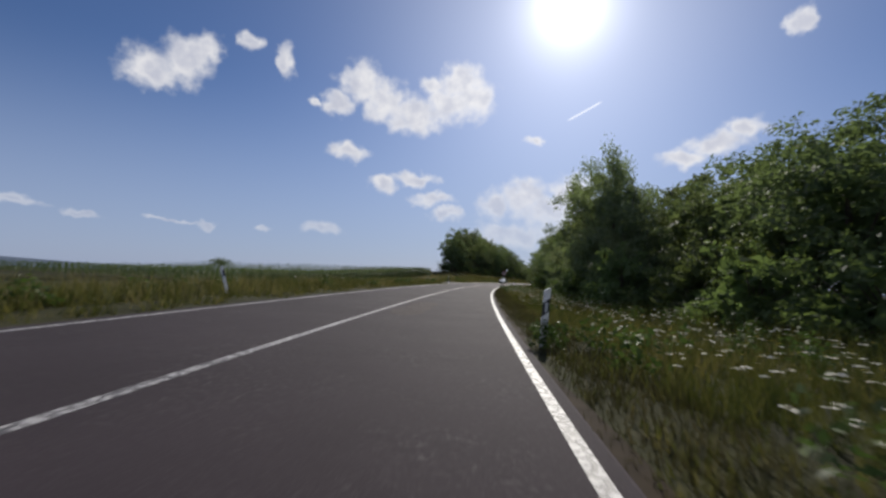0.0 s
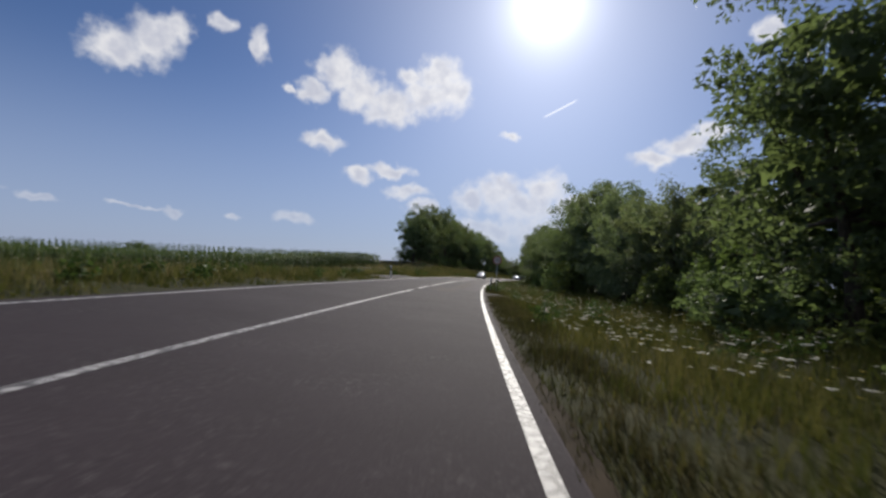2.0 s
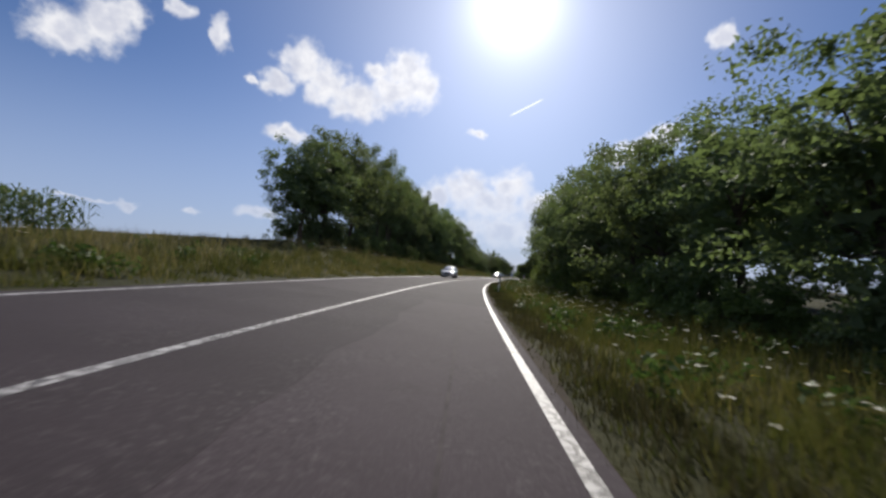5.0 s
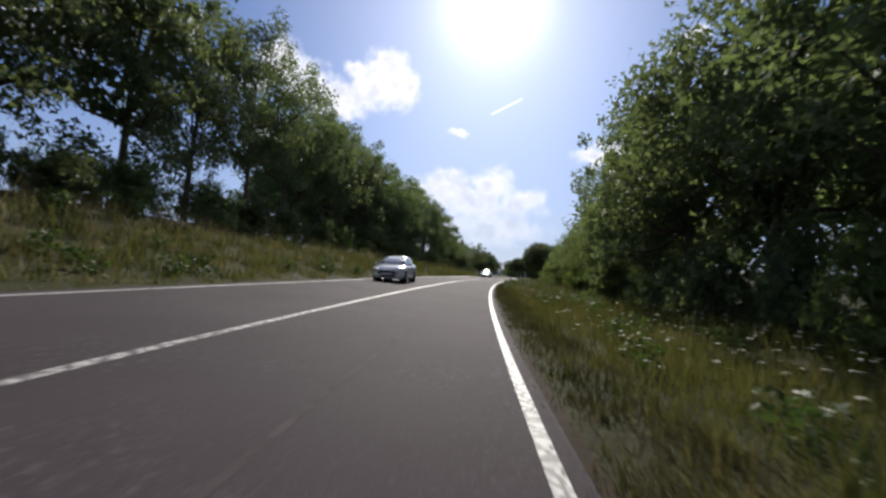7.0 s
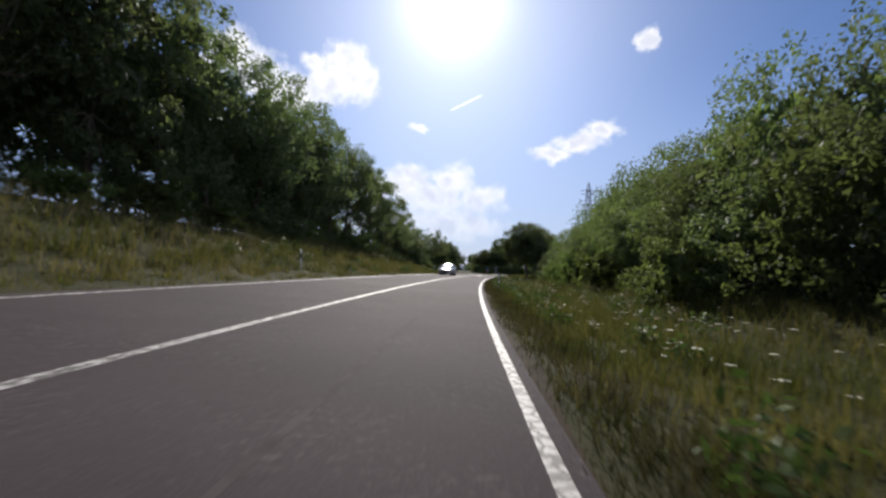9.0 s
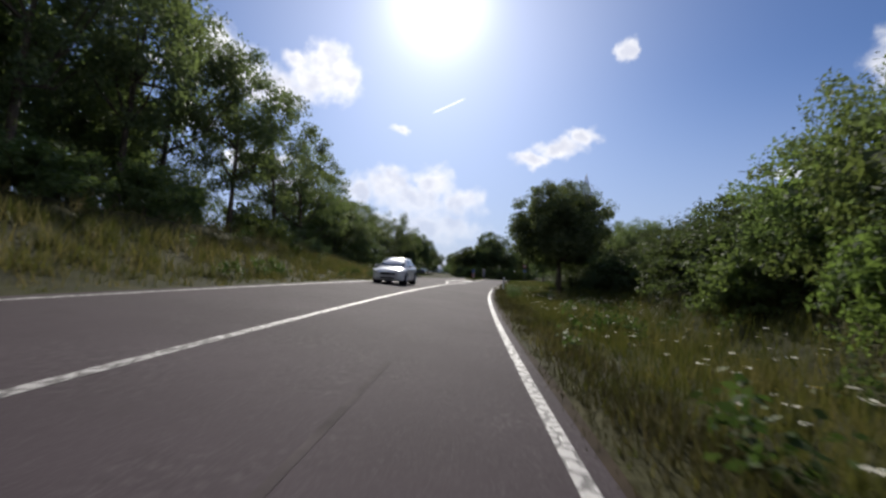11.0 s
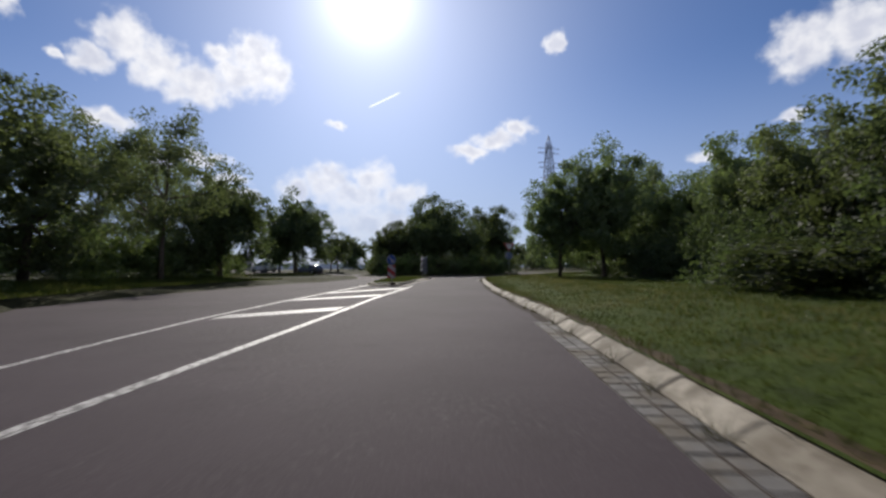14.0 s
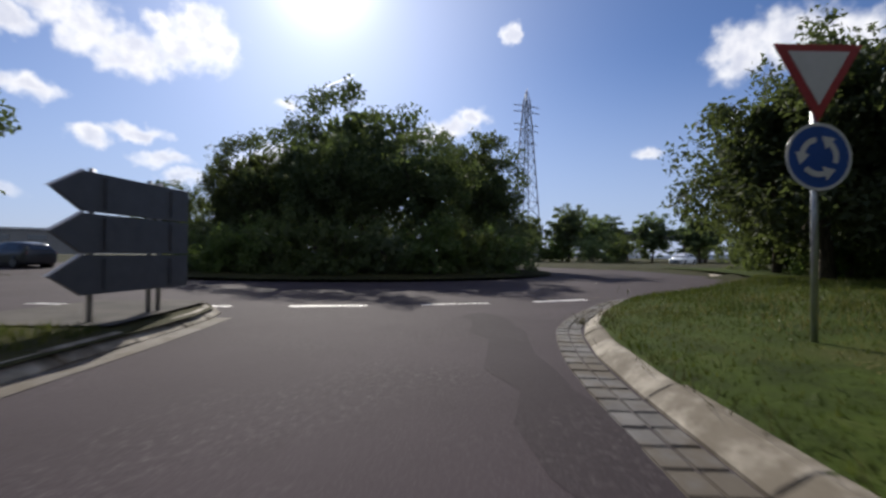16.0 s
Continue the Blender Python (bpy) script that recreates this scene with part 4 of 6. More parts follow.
def kerb_piece(length, wide=0.27, high=0.13):
    """A sloped kerb stone lying along y, its road side at x = 0."""
    bm = bmesh.new()
    prof = [(0, -0.08), (0, 0.02), (0.03, 0.045), (0.15, high - 0.015), (0.19, high), (wide, high), (wide, -0.08)]
    rings = []
    for y, inset in ((-length / 2 + 0.004, 0.010), (-length / 2 + 0.018, 0.0), (length / 2 - 0.018, 0.0), (length / 2 - 0.004, 0.010)):
        rings.append([bm.verts.new((x + (inset if i < 4 else 0), y, z - (inset if 1 < i < 6 else 0))) for i, (x, z) in enumerate(prof)])
    for a, b in zip(rings, rings[1:]):
        for i in range(len(prof)):
            q = (i + 1) % len(prof)
            bm.faces.new((a[i], a[q], b[q], b[i]))
    bm.faces.new(rings[0])
    bm.faces.new(rings[-1][::-1])
    bmesh.ops.recalc_face_normals(bm, faces=bm.faces)
    me = bpy.data.meshes.new("kerb_stone")
    bm.to_mesh(me)
    bm.free()
    me.materials.append(CONCRETE)
    return me


def lay_kerb(name, line, label, side=1, closed=False, length=1.0, seed=1):
    rng = random.Random(seed)
    top = tagged(new(name), label, "kerb", kind="structure")
    top.empty_display_size = 0.2
    me = kerb_piece(length)
    n = len(line)
    for i in range(n if closed else n - 1):
        a, b = line[i], line[(i + 1) % n]
        xa, ya = spot(*a)
        xb, yb = spot(*b)
        turn = math.degrees(math.atan2(yb - ya, xb - xa)) - 90
        gap = math.hypot(xb - xa, yb - ya)
        z = float(road_z((a[0] + b[0]) / 2, (a[1] + b[1]) / 2))
        ob = new("kerb_stone", me)
        ob.parent = top
        ob.matrix_world = pose((xa + xb) / 2, (ya + yb) / 2, z + rng.uniform(-0.012, 0.008), 0, 0, turn + rng.uniform(-0.6, 0.6)) @ Matrix.Diagonal((side, gap / length, 1, 1))
    return top


KERB = smooth_line([(220.8, 0.16), (237, 0.15), (241.5, 0.09), (245, -0.05), (249, -0.40), (253, -0.72), (258, -0.95), (262, -1.08), (266, -1.17), (268.5, -1.10), (270.4, -0.9), (271.3, -0.68), (272.6, -0.2), (273.9, 0.5), (275.2, 1.3), (276.6, 2.4), (278.4, 5.0), (281.1, 8.0), (285.4, 11.0), (291, 12.8), (297, 13.4), (304, 14.5)], 1.0)
lay_kerb("kerb_right", KERB, "sloped pale concrete kerb stones with open joints")
REFUGE = [(257.9, -6.5), (258.5, -5.97), (260.4, -5.93), (264, -5.93), (268, -5.9), (271, -5.92), (273.2, -6.08), (274.3, -6.6), (274.8, -7.5), (274.5, -8.6), (273.2, -9.2), (269, -9.4), (263.5, -8.95), (260.2, -8.4), (258.4, -7.6)]
ISLE = smooth_line(REFUGE + [REFUGE[0]], 0.8)
lay_kerb("kerb_island", ISLE[::-1], "sloped pale concrete kerb stones round the traffic island", side=1, closed=True, length=0.8, seed=2)


def island_top():
    inner = []
    c = ISLE.mean(axis=0)
    for p in ISLE:
        d = p - c
        inner.append(c + d * (1 - 0.21 / np.linalg.norm(d)))
    V, z = [], 0.122
    for s, lat in inner:
        V.append((*spot(s, lat), z))
    V.append((*spot(*c), 0.2))
    n = len(inner)
    Fc = [(i, (i + 1) % n, n) for i in range(n)]
    tagged(new("refuge_lawn", mesh_of("refuge_lawn", V, Fc, GROUND, smooth=True)), "grassed traffic island between the two lanes", "traffic island", kind="structure")
    for s0, s1 in ((271.4, 274.2),):
        V = []
        for s, side in ((s0, -1), (s1, -1), (s1, 1), (s0, 1)):
            la = sorted(p[1] for p in ISLE if abs(p[0] - s) < 0.8)
            mid = (la[0] + la[-1]) / 2
            half = max(0.25, (la[-1] - la[0]) / 2 - 0.45)
            V.append((*spot(s, mid + side * half), 0.172))
        tagged(new("paved_end", mesh_of("paved_end", V, [(0, 1, 2, 3)], GRAVEL)), "gravelled end of the traffic island", "paving", kind="structure")
    # pale concrete strip at the foot of the kerb
    V, Fc = [], []
    edge = [p for p in REFUGE if 258.4 < p[0] < 273.5 and p[1] > -6.3]
    run = np.linspace(258.6, 273.1, 40)
    side = np.interp(run, [p[0] for p in edge], [p[1] for p in edge])
    for s, lat in zip(run, side):
        for off in (-0.03, 0.30):
            V.append((*spot(s, lat + off), float(road_z(s, lat)) + 0.006))
    for i in range(len(run) - 1):
        Fc.append((2 * i, 2 * i + 1, 2 * i + 3, 2 * i + 2))
    tagged(new("gutter_strip", mesh_of("gutter_strip", V, Fc, PALE)), "pale concrete gutter strip along the traffic island", "gutter", kind="structure")


island_top()


def gutter():
    """Two rows of concrete pavers along the foot of the right kerb."""
    top = tagged(new("paved_gutter"), "two rows of grey concrete pavers along the kerb", "gutter", kind="structure")
    line = smooth_line([tuple(p) for p in KERB[::2]], 0.2)
    bm = box_bm(0.165, 0.185, 0.06, 0, 0, -0.04, 0.008)
    me = bpy.data.meshes.new("paver")
    bm.to_mesh(me)
    bm.free()
    me.materials.append(PAVER)
    rng = random.Random(8)
    for i in range(len(line) - 1):
        s = line[i][0]
        if not (221.0 < s < 243 or 264.5 < s < 281):
            continue
        xa, ya = spot(*line[i])
        xb, yb = spot(*line[i + 1])
        a = math.atan2(yb - ya, xb - xa)
        for row in (0, 1):
            off = 0.095 + row * 0.175
            x, y = (xa + xb) / 2 - math.sin(a) * off, (ya + yb) / 2 + math.cos(a) * off
            ob = new("paver", me)
            ob.parent = top
            ob.matrix_world = pose(x, y, float(road_z(s, line[i][1] - off)) - 0.008 + rng.uniform(-0.004, 0.004), 0, 0, math.degrees(a) - 90 + rng.uniform(-1, 1)) @ Matrix.Diagonal((1, math.hypot(xb - xa, yb - ya) / 0.2, 1, 1))


# ---- posts and signs ----
WHITE_PLASTIC = plain("white_plastic", (0.72, 0.72, 0.70), 0.45, 0, 0.2, 9)
BLACK_PLASTIC = plain("black_plastic", (0.02, 0.02, 0.022), 0.5, 0, 0.3, 9)
REFLECTOR = plain("reflector", (0.75, 0.76, 0.78), 0.15, 0.3, 0.1, 30, 0.8)
STEEL = plain("galvanised_steel", (0.42, 0.43, 0.44), 0.42, 0.85, 0.3, 12)
SIGN_BACK = plain("sign_back_grey", (0.09, 0.095, 0.105), 0.5, 0.2, 0.25, 5)
# sign colours darkened, the shade of back-lit faces put into them
RED = plain("sign_red", (0.26, 0.025, 0.03), 0.4, 0, 0.15, 8)
BLUE = plain("sign_blue", (0.014, 0.055, 0.22), 0.4, 0, 0.15, 8)
WHITE = plain("sign_white", (0.44, 0.43, 0.42), 0.4, 0, 0.12, 8)
BLACK = plain("sign_black", (0.015, 0.015, 0.016), 0.4, 0, 0.1, 8)


def stand(name, s, lat, label, category, group="", turn=0.0, lean=(0, 0), z=None):
    top = new(name)
    top.empty_display_size = 0.2
    x, y = spot(s, lat)
    zz = float(ground_z(s, lat)) if z is None else z
    top.matrix_world = pose(x, y, zz, lean[0], lean[1], math.degrees(float(heading(s))) + turn)
    return tagged(top, label, category, group)


def delineator(s, lat, lean=(0, 0), turn=0.0, label="white plastic roadside marker post with a black band and reflector"):
    """A hollow triangular-backed marker post with slanting top."""
    top = stand("marker_post", s, lat, label, "marker post", "marker posts along the verge", turn, lean)

    def shell(z0, z1, slant0=0.0, slant1=0.0, grow=0.0):
        bm = bmesh.new()
        out = [(-0.06, 0.0), (-0.045, -0.035), (0.045, -0.035), (0.06, 0.0), (0.03, 0.05), (-0.03, 0.05)]
        lo = [bm.verts.new((x * (1 + grow), y * (1 + grow), z0 + slant0 * x)) for x, y in out]
        hi = [bm.verts.new((x * (1 + grow), y * (1 + grow), z1 + slant1 * x)) for x, y in out]
        for i in range(6):
            bm.faces.new((lo[i], lo[(i + 1) % 6], hi[(i + 1) % 6], hi[i]))
        bm.faces.new(lo[::-1])
        bm.faces.new(hi)
        return bm

    part("body", shell(-0.25, 0.62, 0, 0.9), WHITE_PLASTIC, top)
    band = part("band", shell(0.62, 0.86, 0.9, 0.9, 0.04), BLACK_PLASTIC, top, "slanting black band")
    part("cap", shell(0.86, 1.05, 0.9, 0.5), WHITE_PLASTIC, top)
    part("reflector", box_bm(0.045, 0.012, 0.17, 0, -0.042, 0.655, 0.004), REFLECTOR, band, "small white reflector")
    return top


for s, lat, lean in ((8.1, 0.50, (2, 4)), (69.8, 0.60, (0, 4)), (114.75, 0.93, (1, 4)), (183, 1.2, (0, 2)), (221.2, 0.75, (1, 3))):
    delineator(s, lat, lean).location.z -= 0.06
delineator(15.5, -9.4, (-8, -22), label="damaged white marker post leaning over in the grass")
for s, lat in ((73, -7.9), (176, -9.2), (224.5, -9.6)):
    delineator(s, lat, (0, 2), 180)


def pole_bm(h, r=0.03, lean=0.0, z0=-0.3):
    return tube_bm([(lean * f, 0, z0 + (h - z0) * f) for f in (0, 0.5, 1)], [r, r, r], 12)


def plate_bm(outline, thick=0.02, y=0.0):
    """A flat plate in the x-z plane, its face towards -y."""
    bm = bmesh.new()
    a = [bm.verts.new((x, y - thick / 2, z)) for x, z in outline]
    b = [bm.verts.new((x, y + thick / 2, z)) for x, z in outline]
    bm.faces.new(a)
    bm.faces.new(b[::-1])
    n = len(outline)
    for i in range(n):
        bm.faces.new((a[(i + 1) % n], a[i], b[i], b[(i + 1) % n]))
    bmesh.ops.recalc_face_normals(bm, faces=bm.faces)
    return bm


def circle(r, z, n=40, x=0.0):
    return [(x + r * math.cos(2 * math.pi * k / n), z + r * math.sin(2 * math.pi * k / n)) for k in range(n)]


def ring_bm(r0, r1, z, y, a0=0, a1=360, n=40, thick=0.004):
    bm = bmesh.new()
    rows = []
    for k in range(n + 1):
        a = radians(a0 + (a1 - a0) * k / n)
        rows.append([bm.verts.new((r * math.cos(a), yy, z + r * math.sin(a))) for r, yy in ((r0, y), (r1, y), (r1, y + thick), (r0, y + thick))])
    for p, q in zip(rows, rows[1:]):
        for i in range(4):
            bm.faces.new((p[i], p[(i + 1) % 4], q[(i + 1) % 4], q[i]))
    bmesh.ops.recalc_face_normals(bm, faces=bm.faces)
    return bm


def text_mesh(body, size, mat):
    cu = bpy.data.curves.new("digits", "FONT")
    cu.body, cu.size, cu.align_x, cu.align_y, cu.extrude = body, size, "CENTER", "CENTER", 0.002
    ob = bpy.data.objects.new("digits", cu)
    me = bpy.data.meshes.new_from_object(ob)
    bpy.data.objects.remove(ob)
    me.materials.clear()
    me.materials.append(mat)
    return me


def speed_sign(s, lat):
    top = stand("speed_sign", s, lat, "round speed limit sign with red rim on a steel pole", "road sign", turn=-4)
    part("pole", pole_bm(2.6), STEEL, top)
    face = part("plate", plate_bm(circle(0.30, 2.3), 0.02, -0.045), WHITE, top, "round white sign face")
    part("rim", ring_bm(0.238, 0.30, 2.3, -0.06), RED, face, "red rim")
    t = child("number", text_mesh("70", 0.33, BLACK), face, "black number seventy")
    t.matrix_basis = pose(0, -0.059, 2.3, 90, 0, 0)
    return top


speed_sign(66.6, 1.0)


def give_way_sign(s, lat):
    top = stand("give_way_sign", s, lat, "grey steel pole with give-way triangle and blue roundabout disc", "road sign", turn=0, z=0.2)
    part("pole", pole_bm(2.98, 0.032), STEEL, top)
    tri = [(-0.46, 3.03), (0.46, 3.03), (0, 2.24)]
    plate = part("triangle", plate_bm(tri, 0.02, -0.045), RED, top, "red-rimmed give-way triangle pointing down")
    part("face", plate_bm([(-0.32, 2.955), (0.32, 2.955), (0, 2.405)], 0.006, -0.059), WHITE, plate, "white triangle face")
    blue = part("disc", plate_bm(circle(0.33, 1.88), 0.02, -0.045), BLUE, top, "round blue sign face")
    part("rim", ring_bm(0.315, 0.345, 1.88, -0.058), WHITE, blue, "thin pale rim")
    for k in range(3):
        a0 = 100 + 120 * k
        part("arrow_arc", ring_bm(0.15, 0.205, 1.88, -0.061, a0, a0 + 68, 12), WHITE, blue, "white curved arrow shaft")
        a = radians(a0 + 68)
        r, d = 0.178, 0.075
        tip = (r * math.cos(a) - math.sin(a) * 0.12, 1.88 + r * math.sin(a) + math.cos(a) * 0.12)
        p1 = ((r - d) * math.cos(a), 1.88 + (r - d) * math.sin(a))
        p2 = ((r + d) * math.cos(a), 1.88 + (r + d) * math.sin(a))
        part("arrow_head", plate_bm([tip, p1, p2], 0.004, -0.061), WHITE, blue, "white arrow head")
    for z in (1.8, 2.1, 2.7):
        part("clamp", box_bm(0.09, 0.07, 0.04, 0, -0.005, z, 0.006), STEEL, top)
    return top


give_way_sign(270.7, 1.36)


def lawn_stake(s, lat):
    top = stand("stake", s, lat, "thin dark wooden stake standing in the mown lawn", "stake", z=0.14)
    part("post", tube_bm([(0, 0, -0.2), (0.01, 0, 0.5), (0.0, 0, 0.95)], [0.03, 0.028, 0.024], 8), BARK, top)
    return top


lawn_stake(263.6, 1.95)


# white with the shade of a face turned from the sun put in
SHADE_WHITE = plain("shade_white", (0.34, 0.32, 0.33), 0.6, 0, 0.4, 6)


def island_sign(s, lat):
    top = stand("island_sign", s, lat, "striped warning board with blue arrow disc on one pole", "road sign", turn=-14, z=0.16)
    part("pole", pole_bm(1.60), STEEL, top)
    board = part("board", plate_bm([(-0.25, 0.30), (0.25, 0.30), (0.25, 1.04), (-0.25, 1.04)], 0.02, -0.04), SHADE_WHITE, top, "white board greyed for shade, with slanting red stripes")
    for pts in ([(-0.25, 0.98), (-0.25, 0.72), (0.25, 0.34), (0.25, 0.60)], [(-0.25, 0.50), (-0.25, 0.30), (0.01, 0.30)], [(0.0, 1.04), (0.25, 0.86), (0.25, 1.04)]):
        part("stripe", plate_bm(pts, 0.004, -0.0525), RED, board, "slanting dark red stripe")
    blue = part("disc", plate_bm(circle(0.28, 1.36), 0.02, -0.04), BLUE, top, "round blue sign face")
    part("rim", ring_bm(0.265, 0.29, 1.36, -0.053), SHADE_WHITE, blue, "thin pale rim")
    part("arrow", plate_bm([(x * 0.93, 1.36 + (z - 1.68) * 0.93) for x, z in ((-0.16, 1.83), (-0.11, 1.88), (0.08, 1.66), (0.15, 1.73), (0.17, 1.50), (-0.06, 1.52), (0.02, 1.60))], 0.004, -0.0535), SHADE_WHITE, blue, "pale slanting arrow")
    part("foot", tube_bm([(0, 0, -0.06), (0, 0, 0.02), (0, 0, 0.05)], [0.22, 0.21, 0.12], 16), SOIL, top, "low dark round foot of the pole")
    return top


island_sign(258.35, -6.4)


def direction_sign():
    """Three arrow boards above one another on two posts."""
    a, b = Vector((*spot(271.16, -6.87), 0)), Vector((*spot(273.2, -6.58), 0))
    d = (b - a).normalized()
    top = new("direction_sign")
    top.empty_display_size = 0.2
    # local x runs along the boards, from the arrow tips backwards
    turn = math.degrees(math.atan2(d.y, d.x))
    top.matrix_world = pose(a.x, a.y, 0.08, 0, 0, turn)
    tagged(top, "three dark arrow-shaped direction boards on two steel posts", "road sign")
    long = (b - a).length
    for x in (0.62, 1.62, 1.82):
        part("post", tube_bm([(x, 0.06, -0.3), (x, 0.06, 1.5), (x, 0.06, 2.02)], [0.035, 0.035, 0.035], 10), STEEL, top, "grey steel post")
    for k in range(3):
        z = 0.44 + 0.515 * k
        pts = [(0, z + 0.25), (0.42, z), (long, z), (long, z + 0.49), (0.42, z + 0.49)]
        board = part("arrow_board", plate_bm(pts, 0.05, 0.0), SIGN_BACK, top, "dark back of an arrow-shaped board")
        for x in (0.75, long - 0.4):
            part("rail", box_bm(0.05, 0.03, 0.4, x, -0.04, z + 0.045, 0.004), SIGN_BACK, board)
        # white strip paints the sunlight on the board's edge
        part("edge_strip", plate_bm([(-0.01, z + 0.25), (0.42, z + 0.494), (0.42, z + 0.51), (-0.03, z + 0.25)], 0.06, 0.0), WHITE, board, "white strip painted as the board's sunlit edge")
    return top


direction_sign()


# ---- pylon ----
def pylon(s, lat, high):
    top = stand("pylon", s, lat, "tall grey steel lattice power pylon with cross arms", "pylon", turn=22)
    LATTICE = plain("pylon_steel", (0.16, 0.17, 0.19), 0.6, 0.5, 0.25, 1.0)

    def half(z):
        return 3.1 * (1 - z / high) ** 1.0 * 0.92 + 0.55 * min(1, (high - z) / 4)

    levels = [0, 6, 11.5, 16.5, 21, 25, 28.5, 31.5, 34, 36.2, 38.2, high - 3.5]
    for sx, sy in ((1, 1), (1, -1), (-1, 1), (-1, -1)):
        part("leg", tube_bm([(sx * half(z), sy * half(z), z) for z in levels] + [(0, 0, high)], [0.16] * len(levels) + [0.08], 4), LATTICE, top)
    for z0, z1 in zip(levels, levels[1:]):
        h0, h1 = half(z0), half(z1)
        for a, b in (((1, 1), (1, -1)), ((1, -1), (-1, -1)), ((-1, -1), (-1, 1)), ((-1, 1), (1, 1))):
            for p, q, r in (((a[0] * h0, a[1] * h0, z0), (b[0] * h1, b[1] * h1, z1), 0.07), ((b[0] * h0, b[1] * h0, z0), (a[0] * h1, a[1] * h1, z1), 0.07), ((a[0] * h1, a[1] * h1, z1), (b[0] * h1, b[1] * h1, z1), 0.06)):
                part("brace", tube_bm([p, q], [r, r], 4), LATTICE, top)
    for z, reach in ((high - 5.0, 4.6), (high - 6.8, 4.6), (high - 10.5, 4.4), (high - 12.2, 4.2), (high - 16, 3.8)):
        for sx in (1, -1):
            bm = tube_bm([(sx * 0.5, 0, z), (sx * reach, 0, z)], [0.12, 0.07], 4)
            tube_bm([(sx * 0.5, 0, z + 0.7), (sx * reach, 0, z)], [0.07, 0.05], 4, bm)
            part("cross_arm", bm, LATTICE, top, "short steel cross arm")
    return top


pylon(399, 24.6, 49.6)


# ---- cars ----
def car_paint(name, colour):
    return plain(name, colour, 0.22, 0.15, 0.06, 2, 0.6)


GLASS = plain("car_glass", (0.03, 0.035, 0.04), 0.05, 0.0, 0.05, 2, 0.9)
TYRE = plain("tyre_rubber", (0.02, 0.02, 0.02), 0.85, 0, 0.2, 20, 0.2)
RIM = plain("alloy_rim", (0.45, 0.46, 0.48), 0.3, 0.9, 0.15, 10)
LAMP = plain("lamp_glass", (0.75, 0.77, 0.80), 0.08, 0.2, 0.05, 10, 0.9)
TRIM = plain("dark_trim", (0.018, 0.018, 0.02), 0.45, 0, 0.2, 8)


